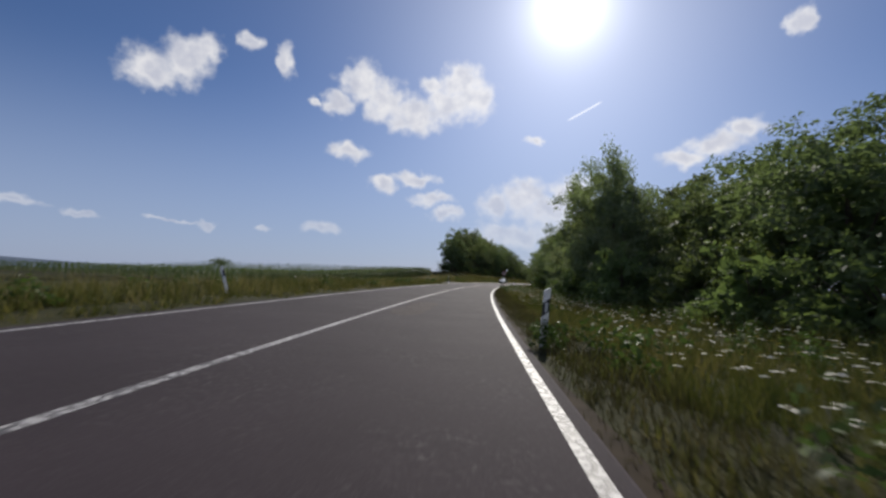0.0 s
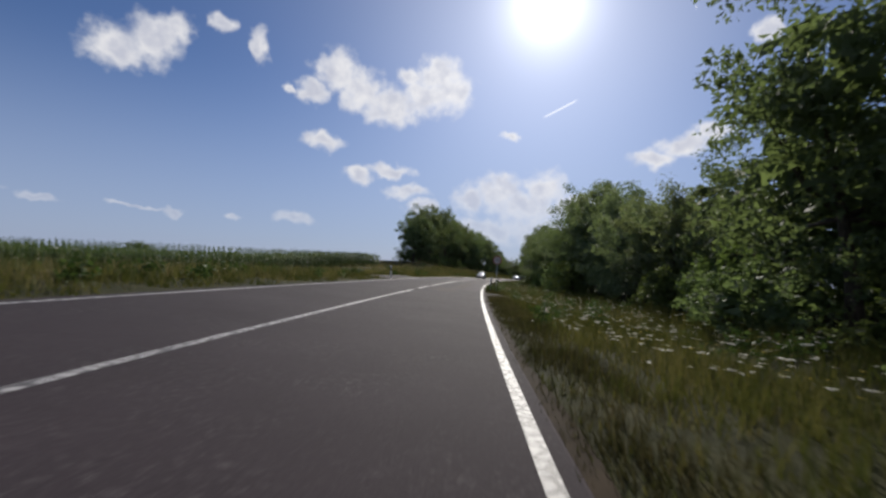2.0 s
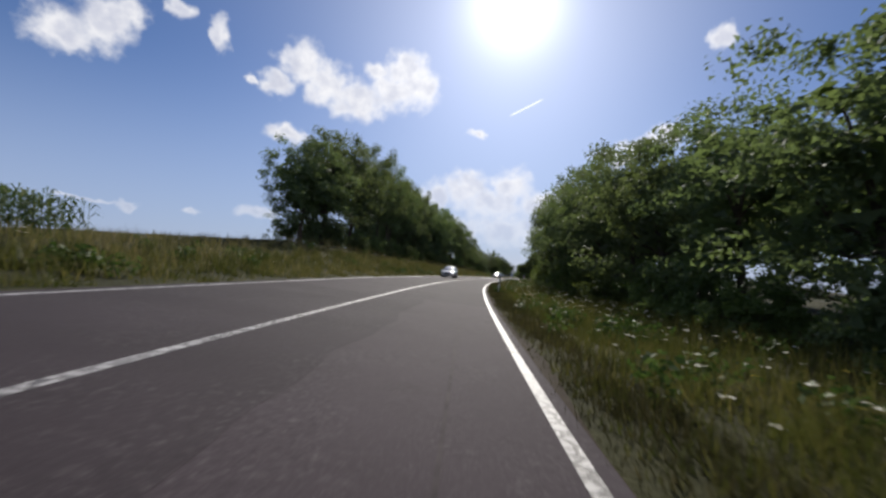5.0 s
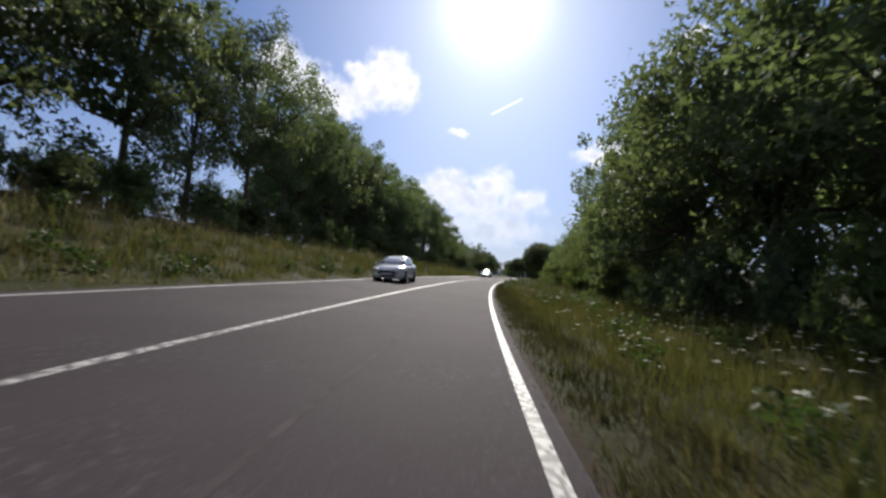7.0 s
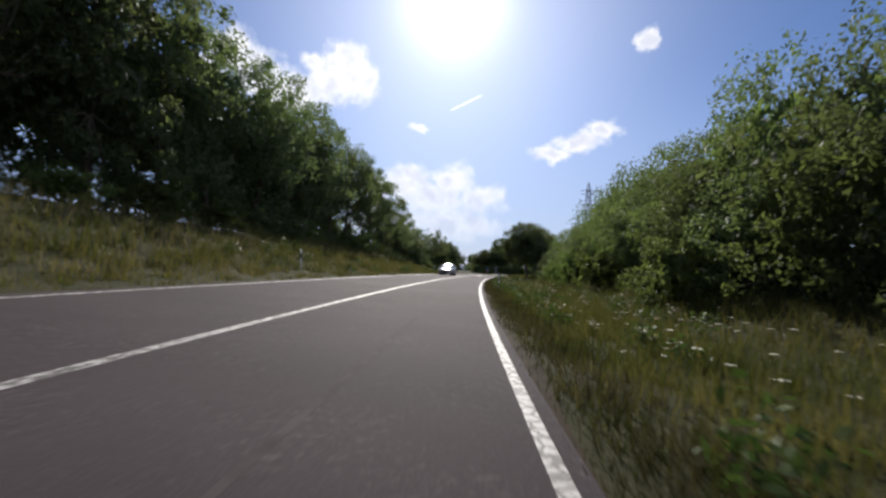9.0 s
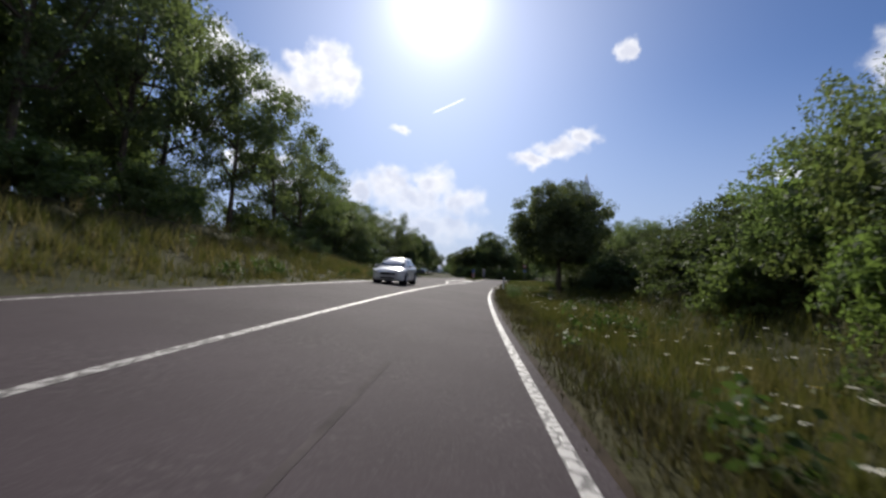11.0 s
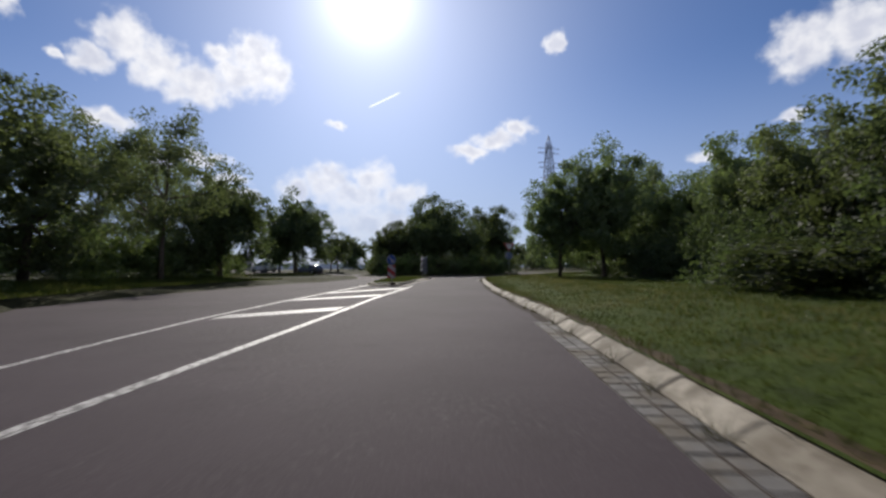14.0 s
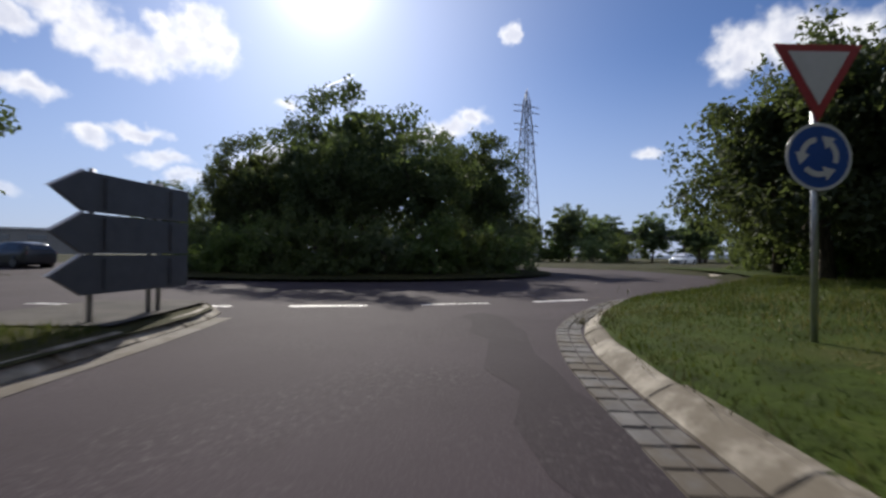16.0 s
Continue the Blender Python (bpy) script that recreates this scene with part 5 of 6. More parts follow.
def car(s, lat, turn, paint, label, z=None, van=False, rack=False):
    """A five-door hatchback lofted from cross sections along its length; its nose points to +y."""
    top = stand("car", s, lat, label, "car", "cars on the roads", turn, z=float(road_z(s, lat)) + 0.01 if z is None else z)
    hh = 0.24 if van else 0.0

    def loft(rows, smooth=True):
        bm = bmesh.new()
        rings = [[bm.verts.new(v) for v in row] for row in rows]
        n = len(rings[0])
        for a, b in zip(rings, rings[1:]):
            for i in range(n):
                bm.faces.new((a[i], a[(i + 1) % n], b[(i + 1) % n], b[i]))
        bm.faces.new(rings[0])
        bm.faces.new(rings[-1][::-1])
        bmesh.ops.recalc_face_normals(bm, faces=bm.faces)
        for f in bm.faces:
            f.smooth = smooth
        return bm

    # y, half width low, at the shoulder, floor, shoulder and crown height
    shell = [(2.14, 0.50, 0.50, 0.36, 0.60, 0.62), (2.09, 0.70, 0.66, 0.24, 0.66, 0.70), (1.95, 0.82, 0.78, 0.19, 0.72, 0.78), (1.70, 0.87, 0.83, 0.18, 0.79, 0.86), (1.30, 0.89, 0.86, 0.18, 0.86, 0.93),
             (0.95, 0.89, 0.87, 0.18, 0.90, 0.97), (0.30, 0.89, 0.87, 0.17, 0.93, 0.98), (-0.60, 0.89, 0.87, 0.17, 0.95, 0.99), (-1.30, 0.89, 0.87, 0.18, 0.97, 1.00), (-1.75, 0.87, 0.84, 0.22, 0.98, 1.00), (-2.00, 0.80, 0.77, 0.28, 0.95, 0.97), (-2.10, 0.66, 0.62, 0.36, 0.86, 0.88)]
    rows = []
    for y, ws, wb, zf, zb, zt in shell:
        half = [(ws * 0.86, zf), (ws * 0.985, zf + 0.08), (ws, zf + 0.22), (ws * 0.985, (zf + zb) / 2 + 0.06), (ws * 1.0, zb - 0.16), (wb, zb - 0.03), (wb * 0.94, zb + 0.01), (wb * 0.55, zt - 0.01)]
        rows.append([(x, y, zz) for x, zz in half] + [(-x, y, zz) for x, zz in half[::-1]])
    part("body", loft(rows), paint, top)

    # greenhouse: belt width and height, roof edge width and height
    CAB = [(1.12, 0.80, 0.93, 0.76, 0.945), (0.70, 0.815, 0.94, 0.69, 1.20 + hh * 0.6), (0.22, 0.82, 0.95, 0.60, 1.40 + hh), (-0.30, 0.82, 0.96, 0.605, 1.45 + hh), (-0.95, 0.82, 0.97, 0.60, 1.45 + hh), (-1.50, 0.80, 0.98, 0.57, 1.385 + hh), (-1.74, 0.785, 0.985, 0.55, 1.32 + hh), (-2.03, 0.74, 0.975, 0.66, 1.0)]

    def cab(y):
        ys = [-c[0] for c in CAB]
        return [float(np.interp(-y, ys, [c[k] for c in CAB])) for k in (1, 2, 3, 4)]

    rows = []
    for y, w0, z0, w1, z1 in CAB:
        half = [(w0, z0 - 0.05), (w0, z0), (w1, z1 - 0.03), (w1 * 0.93, z1 + 0.005), (w1 * 0.5, z1 + 0.03)]
        rows.append([(x, y, zz) for x, zz in half] + [(-x, y, zz) for x, zz in half[::-1]])
    part("roof", loft(rows), paint, top)

    def pane(name, corners, off):
        g = bmesh.new()
        a = [g.verts.new(Vector(c) + Vector(off)) for c in corners]
        b = [g.verts.new(Vector(c) - Vector(off)) for c in corners]
        g.faces.new(a)
        g.faces.new(b[::-1])
        for i in range(len(a)):
            g.faces.new((a[i], b[i], b[(i + 1) % len(a)], a[(i + 1) % len(a)]))
        bmesh.ops.recalc_face_normals(g, faces=g.faces)
        return part(name, g, GLASS, top, "dark reflecting glass")

    def side(y, v, sx):
        w0, z0, w1, z1 = cab(y)
        return (sx * (w0 + (w1 - w0) * v), y, z0 + (z1 - 0.03 - z0) * v)

    for sx in (-1, 1):
        off = (sx * 0.012, 0, 0.004)
        for name, pts in (("front_window", ((0.80, 0.10), (0.22, 0.86), (-0.28, 0.88), (-0.28, 0.10))), ("rear_window", ((-0.36, 0.10), (-0.36, 0.88), (-1.10, 0.86), (-1.28, 0.10))), ("quarter_window", ((-1.34, 0.12), (-1.18, 0.84), (-1.42, 0.78), (-1.66, 0.18)))):
            pane(name, [side(y, v, sx) for y, v in pts], off)
        part("headlight", loft([[(sx * x, y, zz) for x, zz in ((x0, z0), (x1, z0 + 0.03), (x1, z1), (x0, z1 - 0.02))] for y, x0, x1, z0, z1 in ((2.15, 0.40, 0.64, 0.59, 0.690), (1.98, 0.52, 0.835, 0.61, 0.765), (1.72, 0.74, 0.895, 0.67, 0.815))]), LAMP, top, "clear headlight")
        part("fog_strip", box_bm(0.30, 0.04, 0.035, sx * 0.60, 2.105, 0.385, 0.01), LAMP, top, "bright lamp strip in the bumper")
        part("tail_light", box_bm(0.30, 0.10, 0.14, sx * 0.62, -2.0, 0.78, 0.03), RED, top, "red tail light")
        mirror = part("mirror", box_bm(0.20, 0.10, 0.14, sx * 0.99, 0.72, 0.93, 0.04), paint, top)
        part("mirror_arm", box_bm(0.12, 0.05, 0.04, sx * 0.88, 0.74, 0.93, 0.01), TRIM, mirror, "black mirror arm")
        for y in (-0.12, -1.02):
            part("door_handle", box_bm(0.03, 0.17, 0.03, sx * 0.895, y, 0.80, 0.01), paint, top)
        for y in (0.86, -0.32, -1.16):
            part("door_seam", tube_bm([(sx * 0.876, y, 0.90), (sx * 0.889, y - 0.01, 0.60), (sx * 0.885, y + 0.01, 0.30)], [0.005] * 3, 4), TRIM, top, "thin dark door gap")
        part("sill", box_bm(0.06, 2.0, 0.09, sx * 0.85, 0.0, 0.155, 0.02), TRIM, top, "black plastic sill")
        for y in (1.34, -1.30):
            part("wheel_arch", tube_bm([(sx * 0.55, y, 0.33), (sx * 0.896, y, 0.33)], [0.375, 0.375], 28), TRIM, top, "dark wheel arch")
            wheel = part("wheel", tube_bm([(sx * 0.69, y, 0.315), (sx * 0.71, y, 0.315), (sx * 0.895, y, 0.315), (sx * 0.912, y, 0.315), (sx * 0.914, y, 0.315)], [0.27, 0.315, 0.315, 0.285, 0.215], 28), TYRE, top, "black tyre")
            part("rim", tube_bm([(sx * 0.90, y, 0.315), (sx * 0.917, y, 0.315)], [0.215, 0.205], 24), TRIM, wheel, "dark rim well")
            for k in range(10):
                a = 2 * math.pi * k / 10
                part("spoke", tube_bm([(sx * 0.922, y + 0.03 * math.cos(a), 0.315 + 0.03 * math.sin(a)), (sx * 0.922, y + 0.205 * math.cos(a), 0.315 + 0.205 * math.sin(a))], [0.018, 0.022], 4), RIM, wheel, "pale alloy spoke")
            part("rim_ring", tube_bm([(sx * 0.925, y + 0.208 * math.cos(math.pi * k / 12), 0.315 + 0.208 * math.sin(math.pi * k / 12)) for k in range(25)], [0.013] * 25, 4, caps=False), RIM, wheel, "pale alloy rim edge")
    w0, z0, w1, z1 = cab(1.06)
    b0, c0, b1, c1 = cab(0.30)
    pane("windscreen", [(-w1 * 0.92, 1.05, z1 + 0.02), (w1 * 0.92, 1.05, z1 + 0.02), (b1 * 0.92, 0.27, c1 + 0.012), (-b1 * 0.92, 0.27, c1 + 0.012)], (0, 0.016, 0.022))
    pane("tailgate_window", [(-0.50, -1.78, 1.29 + hh), (0.50, -1.78, 1.29 + hh), (0.60, -2.01, 1.04), (-0.60, -2.01, 1.04)], (0, -0.012, 0.01))
    part("grille", box_bm(0.80, 0.10, 0.13, 0, 2.115, 0.50, 0.02), TRIM, top, "black grille")
    part("lower_grille", box_bm(0.84, 0.14, 0.13, 0, 2.075, 0.28, 0.03), TRIM, top, "black lower grille")
    part("bonnet_gap", tube_bm([(-0.70, 1.95, 0.785), (-0.3, 2.05, 0.752), (0.3, 2.05, 0.752), (0.70, 1.95, 0.785)], [0.006] * 4, 4), TRIM, top, "dark gap in front of the bonnet")
    part("plate", box_bm(0.50, 0.02, 0.10, 0, 2.155, 0.385, 0.005), WHITE, top, "pale blank plate")
    for x in (-0.35, 0.3):
        part("wiper", tube_bm([(x, 1.10, 0.985), (x + 0.32, 0.98, 1.05)], [0.009, 0.007], 4), TRIM, top)
    if rack:
        carrier = part("bicycle_rack", tube_bm([(0, -2.05, 0.42), (0, -2.45, 0.44), (0, -2.62, 0.56), (0, -2.68, 0.80), (0, -2.60, 0.96)], [0.035, 0.035, 0.032, 0.03, 0.028], 8), TRIM, top, "black folded bicycle rack on the tow bar")
        for x in (-0.35, 0.35):
            part("rack_rail", tube_bm([(x, -2.25, 0.46), (x, -2.62, 0.48)], [0.03, 0.03], 6), TRIM, carrier)
        part("rack_cross_bar", tube_bm([(-0.55, -2.45, 0.46), (0.55, -2.45, 0.46)], [0.025, 0.025], 6), TRIM, carrier)
        part("rack_lamp", box_bm(0.10, 0.05, 0.07, 0, -2.60, 0.95, 0.015), LAMP, carrier, "small pale rack lamp")
    return top


car(145.3, -5.5, 180, car_paint("silver_white_paint", (0.62, 0.63, 0.66)), "silver-white hatchback with a folded bicycle rack, facing along the far lane", rack=True)
car(213.0, -5.4, 180, car_paint("white_paint", (0.74, 0.75, 0.78)), "white five-door hatchback facing along the far lane")
car(292, -26, 72, car_paint("dark_paint", (0.06, 0.065, 0.075)), "dark hatchback on the road beside the roundabout", z=0.1)
car(297, -35, 66, car_paint("grey_paint", (0.35, 0.36, 0.38)), "pale grey van on the road beside the roundabout", z=0.55, van=True)
car(321, 28, 130, car_paint("pale_paint", (0.75, 0.76, 0.78)), "white car on the road beyond the roundabout", z=0.05)


# ---- bridge and buildings beyond ----
def bridge(s, lat):
    top = stand("bridge", s, lat, "low concrete road bridge with dark opening among trees", "bridge", turn=-50)
    part("deck", box_bm(26, 6, 0.9, 0, 0, 3.7, 0.08), concrete_material("bridge_concrete", (0.10, 0.10, 0.10), (0.2, 0.195, 0.18)), top)
    for x in (-7, 7):
        part("abutment", box_bm(2.0, 5.6, 4.6, x, 0, -0.9, 0.05), CONCRETE, top)
    part("parapet", box_bm(26, 0.25, 0.8, 0, -2.9, 4.6, 0.03), SIGN_BACK, top)
    return top


bridge(347, 37)


def hall(s, lat, turn, long, deep, high):
    top = stand("industrial_hall", s, lat, "long low pale industrial hall with a flat roof", "building", turn=turn, z=0.6)
    part("wall", box_bm(long, deep, high, 0, 0, 0, 0.03), plain("hall_wall", (0.20, 0.20, 0.20), 0.7, 0, 0.2, 0.3), top)
    part("roof", box_bm(long + 0.6, deep + 0.6, 0.35, 0, 0, high, 0.03), plain("hall_roof", (0.6, 0.6, 0.6), 0.6, 0.2, 0.15, 0.3), top)
    n = int(long / 5)
    for k in range(n):
        part("window", box_bm(2.6, 0.08, 0.9, -long / 2 + 2.5 + 5 * k, -deep / 2 - 0.02, high - 1.8, 0.01), GLASS, top)
    return top


hall(345, -95, 25, 60, 18, 4.2)
hall(300, -100, 10, 36, 16, 3.6)


# ---- hills on the horizon ----
def hills():
    rng = np.random.default_rng(3)
    V, Fc = [], []
    n = 160
    az = np.radians(np.linspace(-75, 60, n))
    prof = 16 + 10 * np.sin(az * 5 + 1) + 7 * np.sin(az * 13) + 20 * np.clip((-np.degrees(az) - 22) / 25, 0, 1)
    for a, h in zip(az, prof):
        for d, z in ((3200, -40), (3300, h * 0.7), (3500, h + 4), (4200, h)):
            V.append((math.sin(a) * d, math.cos(a) * d, z))
    for i in range(n - 1):
        for k in range(3):
            p = i * 4 + k
            Fc.append((p, p + 4, p + 5, p + 1))
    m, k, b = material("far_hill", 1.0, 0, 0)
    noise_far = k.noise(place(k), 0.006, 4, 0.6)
    # blue-grey base colour carries the haze of distance
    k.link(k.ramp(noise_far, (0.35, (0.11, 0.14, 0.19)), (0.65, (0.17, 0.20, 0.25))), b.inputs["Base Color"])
    return tagged(new("hill_ridge", mesh_of("hill_ridge", V, Fc, m, smooth=True)), "low wooded hills along the horizon, haze put into their colour", "hills", kind="structure")


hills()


# ---- grass, flowers, maize ----
def blade_material(name, a, b2, c, through_light=0.4):
    m, k, b = material(name, 0.6, 0, 0.2)
    r = k.add("ShaderNodeNewGeometry").outputs["Random Per Island"]
    drift = k.noise(place(k), 0.35, 3, 0.6)
    mix = k.math("ADD", k.math("MULTIPLY", r, 0.6), k.math("MULTIPLY", k.band(drift, 0.3, 0.7), 0.4))
    tone = k.ramp(mix, (0.1, a), (0.5, b2), (0.9, c))
    k.link(tone, b.inputs["Base Color"])
    t = k.add("ShaderNodeBsdfTranslucent")
    k.link(tone, t.inputs[0])
    s = k.add("ShaderNodeMixShader")
    s.inputs[0].default_value = through_light
    k.link(b.outputs[0], s.inputs[1])
    k.link(t.outputs[0], s.inputs[2])
    k.link(s.outputs[0], m.node_tree.nodes["Material Output"].inputs[0])
    return m


GRASS = blade_material("tall_grass", (0.036, 0.048, 0.009), (0.086, 0.092, 0.019), (0.17, 0.145, 0.046))
EDGE_GRASS = blade_material("edge_grass", (0.026, 0.026, 0.009), (0.050, 0.047, 0.016), (0.095, 0.078, 0.034), 0.35)
DRY = blade_material("dry_grass", (0.075, 0.085, 0.025), (0.16, 0.14, 0.05), (0.27, 0.22, 0.10))
LAWN = blade_material("lawn_grass", (0.026, 0.042, 0.006), (0.056, 0.076, 0.012), (0.115, 0.112, 0.030), 0.45)
MAIZE = blade_material("maize_leaf", (0.040, 0.070, 0.018), (0.075, 0.115, 0.032), (0.13, 0.15, 0.05), 0.4)
UMBEL = plain("umbel_white", (0.72, 0.69, 0.56), 0.8, 0, 0.15, 30, 0.1)
YELLOW = plain("petal_yellow", (0.62, 0.45, 0.05), 0.8, 0, 0.2, 30, 0.1)
STALK = plain("stalk_green", (0.09, 0.11, 0.035), 0.8, 0, 0.3, 20, 0.1)
ROUGH_LEAF = blade_material("broad_weed_leaf", (0.03, 0.055, 0.012), (0.06, 0.10, 0.02), (0.10, 0.14, 0.035))


def blades(rng, s, lat, high, wide, lean=0.45, z=None):
    """Grass blades as tapered quads at the places given."""
    n = len(s)
    x, y = spot(s, lat)
    zz = ground_z(s, lat) if z is None else z
    a = rng.uniform(0, 2 * np.pi, n)
    b = rng.uniform(0, 2 * np.pi, n)
    side = np.stack([np.cos(a), np.sin(a), np.zeros(n)], 1) * (wide / 2)[:, None]
    tip = np.stack([np.cos(b), np.sin(b), np.zeros(n)], 1) * (high * lean * 1.6 * rng.random(n))[:, None] + np.stack([np.zeros(n)] * 2 + [high], 1)
    p = np.stack([x, y, zz - 0.03], 1)
    return np.stack([p - side, p + side, p + tip], 1)


def lawn_z(s, lat):
    """Height of the mown ground behind the right kerb."""
    q = np.clip(lat - np.interp(s, KERB[:, 0], KERB[:, 1]), 0, 4)
    low = ground_z(s, lat) + 0.02
    high = np.maximum(low + 0.04, road_z(s, lat) * (np.asarray(s) < 240) + 0.125 + 0.03 * q)
    return low + (high - low) * smooth01(s, 222, 230)


def put_stuff(name, corners, mat, label, category):
    return tagged(new(name, quads(name, corners, mat)), label, category, kind="stuff")


rng = np.random.default_rng(12)


def clumpy(n, s0, s1, lat0, lat1, power=1.0):
    """Places drawn in loose clumps."""
    m = max(1, n // 14)
    cs = rng.uniform(s0, s1, m)
    cl = lat0 + (lat1 - lat0) * rng.random(m) ** power
    k = rng.integers(0, m, n)
    s = cs[k] + rng.normal(0, 0.22, n)
    lat = cl[k] + rng.normal(0, 0.16, n)
    ok = (lat > min(lat0, lat1)) & (lat < max(lat0, lat1))
    return s[ok], lat[ok]


def clear(s, lat):
    """Leaves the side track and the lay-by free."""
    return ~((lat > 0) & (lat < 3.3) & (np.abs(s - 61.2 - lat * 0.12) < 0.9 + 2.6 * np.exp(-np.abs(lat) / 1.3))) & ~((lat < 0) & (lat > -9.8) & (s > 69.5) & (s < 84.5))


def verge(n, s0, s1, lat0, lat1, tall_near, tall_far, mat, name, label, power=1.0, wide=0.016, lift=0.0):
    s, lat = clumpy(n, s0, s1, lat0, lat1, power)
    if lift:
        lat = lat + np.interp(s, KERB[:, 0], KERB[:, 1]) - 0.2
    ok = clear(s, lat)
    s, lat = s[ok], lat[ok]
    f = np.clip(np.abs(lat - lat0) / abs(lat1 - lat0) * 2.2, 0, 1)
    high = (tall_near + (tall_far - tall_near) * f) * rng.uniform(0.45, 1.2, len(s))
    return put_stuff(name, blades(rng, s, lat, high, np.full(len(s), wide) * rng.uniform(0.6, 1.5, len(s)), 0.45, lawn_z(s, lat) + 0.01 if lift else ground_z(s, lat)), mat, label, "grass")


RIGHT_TEXT = "tall unmown green and yellowing grass on the verge"
verge(130000, -4, 225, 0.34, 4.2, 0.10, 0.42, GRASS, "verge_grass", RIGHT_TEXT, 0.85, 0.020)
verge(90000, -4, 225, 0.15, 1.5, 0.07, 0.24, EDGE_GRASS, "verge_grass", "short grass and moss at the edge of the asphalt", 1.0, 0.016)
verge(60000, 4, 225, 3.6, 8.0, 0.4, 0.65, GRASS, "verge_grass", RIGHT_TEXT, 1.0, 0.022)
verge(11000, -4, 225, 0.7, 5.0, 0.16, 0.5, DRY, "dry_grass", "thin dry straw-coloured grass stalks on the verge", 0.9, 0.009)
verge(60000, 0, 228, -7.3, -12.5, 0.12, 0.55, GRASS, "verge_grass", "tall grass on the far verge and its bank", 0.9, 0.036)
verge(30000, 0, 228, -7.6, -15.5, 0.25, 0.75, DRY, "dry_grass", "dry yellow grass on the far verge and its bank", 1.0, 0.024)
verge(16000, 20, 118, -11, -34, 0.5, 0.6, DRY, "field_grass", "tall yellow-green grass between road and maize", 1.0, 0.05)
verge(120000, 221, 284, 0.47, 8.5, 0.06, 0.13, LAWN, "lawn", "short mown green lawn behind the kerb", 1.7, 0.019, 0.045)
verge(12000, 225, 275, 0.5, 5.0, 0.06, 0.16, DRY, "lawn_tufts", "small pale dry tufts in the mown lawn", 0.6, 0.010, 0.045)
def far_verge():
    s = rng.uniform(222, 262, 52000)
    edge = np.interp(s, ROAD_LEFT_S, ROAD_LEFT_L)
    lat = edge - 0.15 - rng.random(len(s)) ** 1.2 * 6.0
    high = rng.uniform(0.06, 0.16, len(s)) + 0.05 * np.clip(edge - lat - 1.5, 0, 4)
    put_stuff("lawn", blades(rng, s, lat, high, np.full(len(s), 0.034) * rng.uniform(0.6, 1.5, len(s)), 0.45, ground_z(s, lat)), LAWN, "rough green grass along the widening far lane", "grass")


far_verge()
verge(26000, 228, 290, -17.0, -27, 0.08, 0.2, LAWN, "lawn", "short green lawn beside the far lane", 0.8, 0.03)


def clippings():
    """Dry mown stalks lying on the lawn."""
    n = 2600
    s, lat = clumpy(n, 226, 276, 0.7, 4.5, 1.4)
    m = len(s)
    put_stuff("grass_clippings", blades(rng, s, lat, rng.uniform(0.01, 0.035, m), np.full(m, 0.012), 7.0, lawn_z(s, lat) + 0.05), DRY, "pale dry grass clippings lying on the lawn", "clippings")


clippings()


def island_grass():
    n = 14000
    s = rng.uniform(260.8, 271.3, n)
    mid = np.interp(s, [260, 264, 268, 272], [-7.15, -7.45, -7.65, -7.6])
    half = np.interp(s, [260, 264, 272], [0.85, 1.2, 1.35])
    lat = mid + half * rng.uniform(-1, 1, n)
    put_stuff("island_grass", blades(rng, s, lat, rng.uniform(0.06, 0.17, n), np.full(n, 0.016), 0.4, np.full(n, 0.17)), LAWN, "rough green grass on the traffic island", "grass")


island_grass()


def weeds(n, s0, s1, lat0, lat1, size, mat, name, label):
    """Low broad-leaved plants: a rosette of leaves round each place."""
    s, lat = clumpy(n, s0, s1, lat0, lat1)
    ok = clear(s, lat)
    s, lat = s[ok], lat[ok]
    x, y = spot(s, lat)
    z = ground_z(s, lat)
    centres = np.stack([x, y, z + rng.uniform(0.05, 0.5, len(s))], 1)
    return put_stuff(name, leaf_cards(rng, centres, np.full(len(s), 0.22), 9, size, 0.9), mat, label, "weeds")


weeds(2600, -2, 224, 1.0, 6.5, 0.055, ROUGH_LEAF, "verge_weeds", "leafy green weeds growing among the verge grass")
def post_weeds():
    """Leafy weeds round the feet of the marker posts."""
    c = []
    for s, lat in ((7.9, 0.62), (69.8, 0.60), (114.75, 1.05), (183, 1.2), (66.6, 1.0)):
        for k in range(26):
            ps, pl = s + rng.normal(0, 0.25), lat + rng.normal(0, 0.2)
            c.append((*spot(ps, pl), float(ground_z(ps, pl)) + rng.uniform(0.02, 0.42)))
    put_stuff("post_weeds", leaf_cards(rng, np.array(c), np.full(len(c), 0.13), 16, 0.04, 0.9), ROUGH_LEAF, "leafy weeds hiding the feet of the marker posts", "weeds")


post_weeds()
weeds(1800, 2, 228, -8.2, -14.0, 0.07, ROUGH_LEAF, "verge_weeds", "leafy green weeds on the far bank")


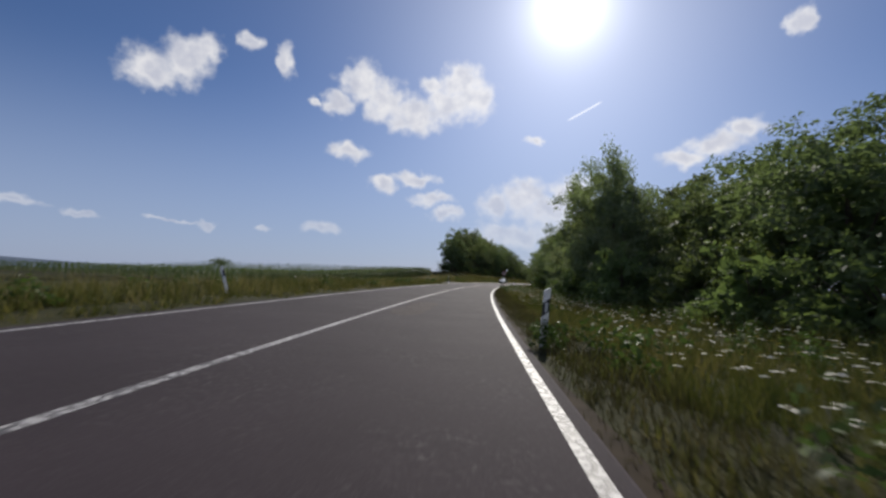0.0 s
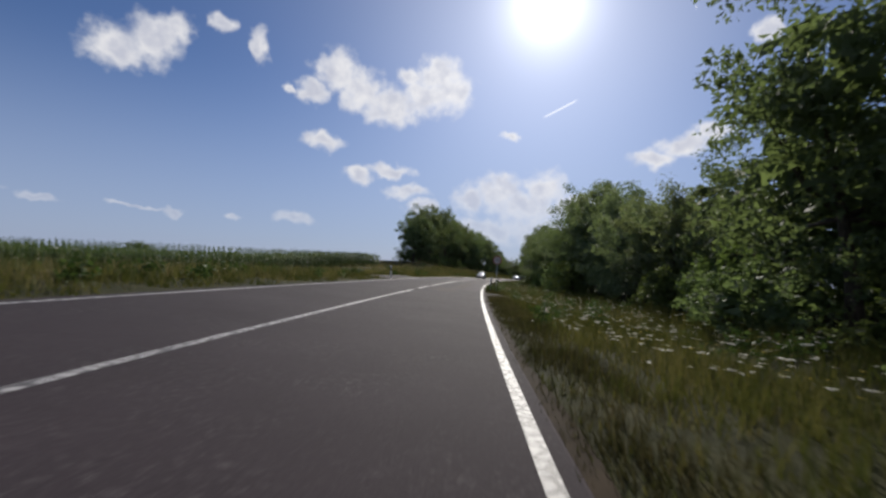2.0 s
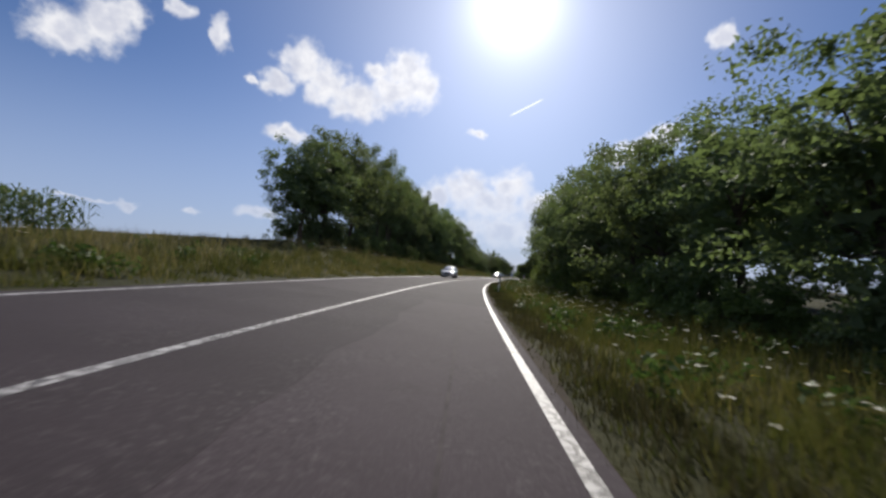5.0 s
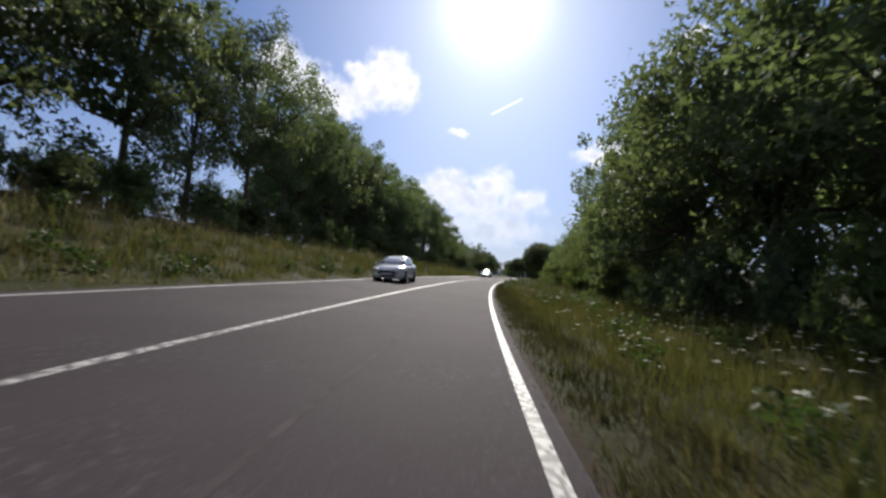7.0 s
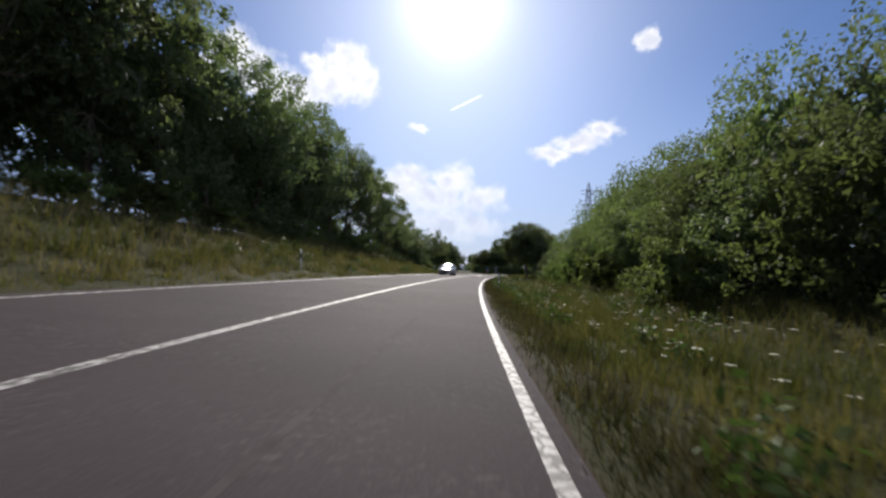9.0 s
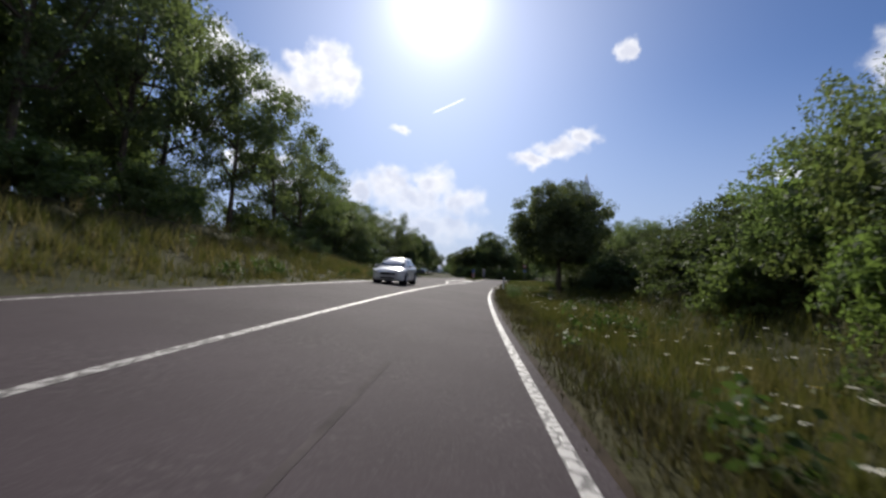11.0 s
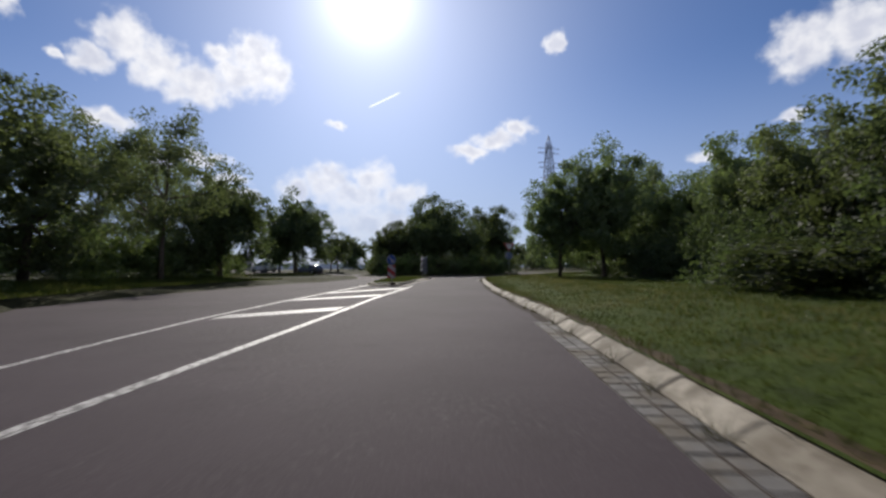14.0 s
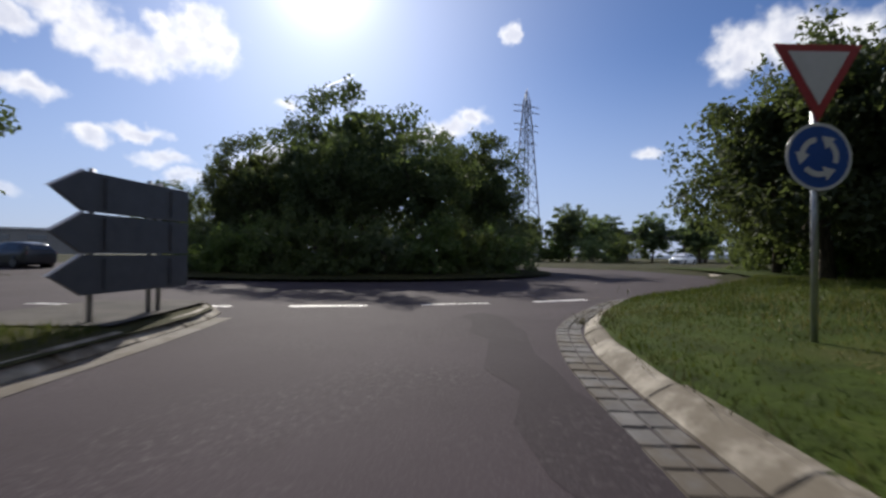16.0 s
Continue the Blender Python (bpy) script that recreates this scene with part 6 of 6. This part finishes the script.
def flowers(n, s0, s1, lat0, lat1, high0, high1, size, mat, name, label, per=9):
    """Flat flower heads on thin stalks."""
    s, lat = rng.uniform(s0, s1, n), rng.uniform(min(lat0, lat1), max(lat0, lat1), n)
    ok = clear(s, lat) & (np.sin(s * 0.9 + 1.3 * lat) + np.sin(s * 0.31) > -0.6)
    s, lat = s[ok], lat[ok]
    m = len(s)
    x, y = spot(s, lat)
    z = np.where((s > 226) & (lat > 0), lawn_z(s, lat), ground_z(s, lat))
    h = rng.uniform(high0, high1, m)
    off = rng.normal(0, 0.06, (m, 2))
    tip = np.stack([x + off[:, 0], y + off[:, 1], z + h], 1)
    foot = np.stack([x, y, z - 0.02], 1)
    a = rng.uniform(0, np.pi, m)
    w3 = np.stack([np.cos(a), np.sin(a), np.zeros(m)], 1) * 0.0035
    put_stuff(name + "_stalks", np.stack([foot - w3, foot + w3, tip + w3, tip - w3], 1), STALK, "thin green flower stalks in the verge", "flower stalks")
    head = np.repeat(tip, per, 0)
    k = len(head)
    r = np.repeat(rng.uniform(0.6, 1.25, m) * size, per)
    aa = rng.uniform(0, 2 * np.pi, k)
    rr = r * np.sqrt(rng.random(k))
    c = head + np.stack([np.cos(aa) * rr, np.sin(aa) * rr, 0.012 - rr * 0.15], 1)
    u = np.stack([np.cos(aa), np.sin(aa), rng.normal(0, 0.25, k)], 1) * (r * 0.30)[:, None]
    v = np.stack([-np.sin(aa), np.cos(aa), rng.normal(0, 0.25, k)], 1) * (r * 0.30)[:, None]
    return put_stuff(name, np.stack([c - u, c - v, c + u, c + v], 1), mat, label, "flowers")


flowers(2500, -2, 222, 1.4, 6.0, 0.24, 0.62, 0.058, UMBEL, "wild_carrot_flowers", "white flat-topped wild carrot flowers in the verge")
flowers(700, 2, 57, 1.5, 5.5, 0.24, 0.62, 0.058, UMBEL, "wild_carrot_flowers", "white flat-topped wild carrot flowers in the verge")
flowers(220, 2, 225, -8.6, -13.5, 0.4, 0.8, 0.06, UMBEL, "wild_carrot_flowers", "white wild carrot flowers on the far verge")
flowers(700, 4, 60, 1.2, 5.0, 0.35, 0.6, 0.03, YELLOW, "yellow_flowers", "small yellow verge flowers among the grass", 6)
flowers(300, 66, 220, 1.2, 5.0, 0.35, 0.6, 0.03, YELLOW, "yellow_flowers", "small yellow verge flowers among the grass", 6)
flowers(700, 228, 280, 0.7, 5.5, 0.06, 0.14, 0.018, UMBEL, "daisies", "tiny white daisies in the mown lawn", 5)


def maize():
    """Rows of maize plants: a stalk and arching leaves each."""
    ps, pl = [], []
    for row in range(34):
        gap = 0.75 * row if row < 14 else 10.5 + (row - 14) * 2.2
        step = 0.26 if row < 4 else 0.75
        s = np.arange(54, 104 - gap * 0.15, step) + rng.normal(0, 0.05, len(np.arange(54, 104 - gap * 0.15, step)))
        ps.append(s)
        pl.append(np.interp(s, [40, 60, 100], [-34, -28, -17.5]) - gap)
    s, lat = np.concatenate(ps), np.concatenate(pl)
    n = len(s)
    x, y = spot(s, lat)
    z = ground_z(s, lat)
    h = rng.uniform(1.45, 1.9, n)
    out = []
    foot = np.stack([x, y, z - 0.05], 1)
    top = foot + np.stack([rng.normal(0, 0.05, n), rng.normal(0, 0.05, n), h], 1)
    wv = np.stack([np.full(n, 0.02), np.zeros(n), np.zeros(n)], 1)
    out.append(np.stack([foot - wv, foot + wv, top + wv * 0.4, top - wv * 0.4], 1))
    for k in range(7):
        f = 0.25 + 0.11 * k
        a = rng.uniform(0, 2 * np.pi, n)
        d = np.stack([np.cos(a), np.sin(a), np.zeros(n)], 1)
        q = np.stack([-np.sin(a), np.cos(a), np.zeros(n)], 1) * 0.045
        b = foot + (top - foot) * f
        mid = b + d * 0.28 + np.array([0, 0, 0.30])
        tip = b + d * rng.uniform(0.45, 0.7, (n, 1)) + np.array([0, 0, 0.12])
        out.append(np.stack([b - q * 0.4, b + q * 0.4, mid + q, mid - q], 1))
        out.append(np.stack([mid - q, mid + q, tip + q * 0.1, tip - q * 0.1], 1))
    tassel = top + np.array([0, 0, 0.22])
    out.append(np.stack([top - wv * 0.8, top + wv * 0.8, tassel + wv * 2, tassel - wv * 2], 1))
    return put_stuff("maize_field", np.concatenate(out), MAIZE, "dense rows of tall green maize in a field", "maize")


maize()



def lawn_sheet():
    """The mown ground behind the right kerb."""
    ss = np.arange(221, 300, 1.0)
    edge = np.interp(ss, KERB[:, 0], KERB[:, 1]) + 0.22
    V, Fc = [], []
    cols = (0, 0.3, 0.7, 1.3, 2.2, 3.4, 5, 7, 9.5)
    for s, e in zip(ss, edge):
        for q in cols:
            V.append((*spot(s, e + q), float(lawn_z(s, e + q))))
    m = len(cols)
    for i in range(len(ss) - 1):
        for j in range(m - 1):
            a = i * m + j
            Fc.append((a, a + 1, a + m + 1, a + m))
    tagged(new("lawn_ground", mesh_of("lawn_ground", V, Fc, LAWN_GROUND, smooth=True)), "mown green lawn with worn brown edge behind the kerb", "lawn", kind="structure")


lawn_sheet()


def kerb_soil():
    """A ragged strip of bare soil and dead grass where the lawn meets the kerb."""
    pick = random.Random(21)
    V, Fc = [], []
    run = [p for p in smooth_line([tuple(q) for q in KERB[::2]], 0.4) if 224 < p[0] < 268]
    for p in run:
        low = float(road_z(p[0], p[1]))
        V.append((*spot(p[0], p[1] + 0.17), low + 0.085))
        for q in (0.275, 0.34 + pick.uniform(0, 0.16)):
            V.append((*spot(p[0], p[1] + q), max(float(lawn_z(p[0], p[1] + q)) + 0.006, low + 0.12)))
    for i in range(len(run) - 1):
        for j in range(2):
            a = 3 * i + j
            Fc.append((a, a + 1, a + 4, a + 3))
    dirt = plain("dead_grass_soil", (0.085, 0.060, 0.036), 0.95, 0, 0.6, 5, 0.1)
    tagged(new("kerb_soil", mesh_of("kerb_soil", V, Fc, dirt, smooth=True)), "bare brown soil and dead grass behind the kerb stones", "soil", kind="structure")


kerb_soil()


GRIT = plain("gutter_grit", (0.052, 0.037, 0.029), 0.95, 0, 0.6, 7, 0.1)


def kerb_growth():
    """Weeds and grass in the joints and at the foot of the kerb, on a strip of dirt."""
    pick = random.Random(4)
    s, lat = [], []
    for p in KERB:
        if not 224 < p[0] < 273:
            continue
        for off, chance, count in ((-0.06, 0.5, 44), (0.27, 0.95, 44)):
            if pick.random() < chance:
                k = pick.randrange(count // 2, count)
                wide = 0.06 if off < 0 else 0.32
                s += [p[0] + pick.gauss(0, wide) for _ in range(k)]
                lat += [p[1] + off + pick.gauss(0, 0.035) for _ in range(k)]
    s, lat = np.array(s), np.array(lat)
    n = len(s)
    z = np.where(lat < np.interp(s, KERB[:, 0], KERB[:, 1]) + 0.15, road_z(s, lat), 0.12)
    put_stuff("kerb_weeds", blades(rng, s, lat, rng.uniform(0.06, 0.26, n), np.full(n, 0.012), 0.9, z), EDGE_GRASS, "tufts of grass and weeds growing in the kerb joints", "weeds")
    V, Fc = [], []
    run = [p for p in KERB if 236 < p[0] < 269]
    for p in run:
        for q in (0.03, -0.06 - pick.uniform(0, 0.05), -0.10 - pick.uniform(0, 0.14)):
            V.append((*spot(p[0], p[1] + q), float(road_z(p[0], p[1])) + 0.005))
    for i in range(len(run) - 1):
        for j in range(2):
            a = 3 * i + j
            Fc.append((a, a + 3, a + 4, a + 1))
    tagged(new("gutter_dirt", mesh_of("gutter_dirt", V, Fc, GRIT, smooth=True)), "strip of brown dirt on worn concrete along the kerb foot", "gutter", kind="structure")


kerb_growth()

# paving pieces last
gutter()
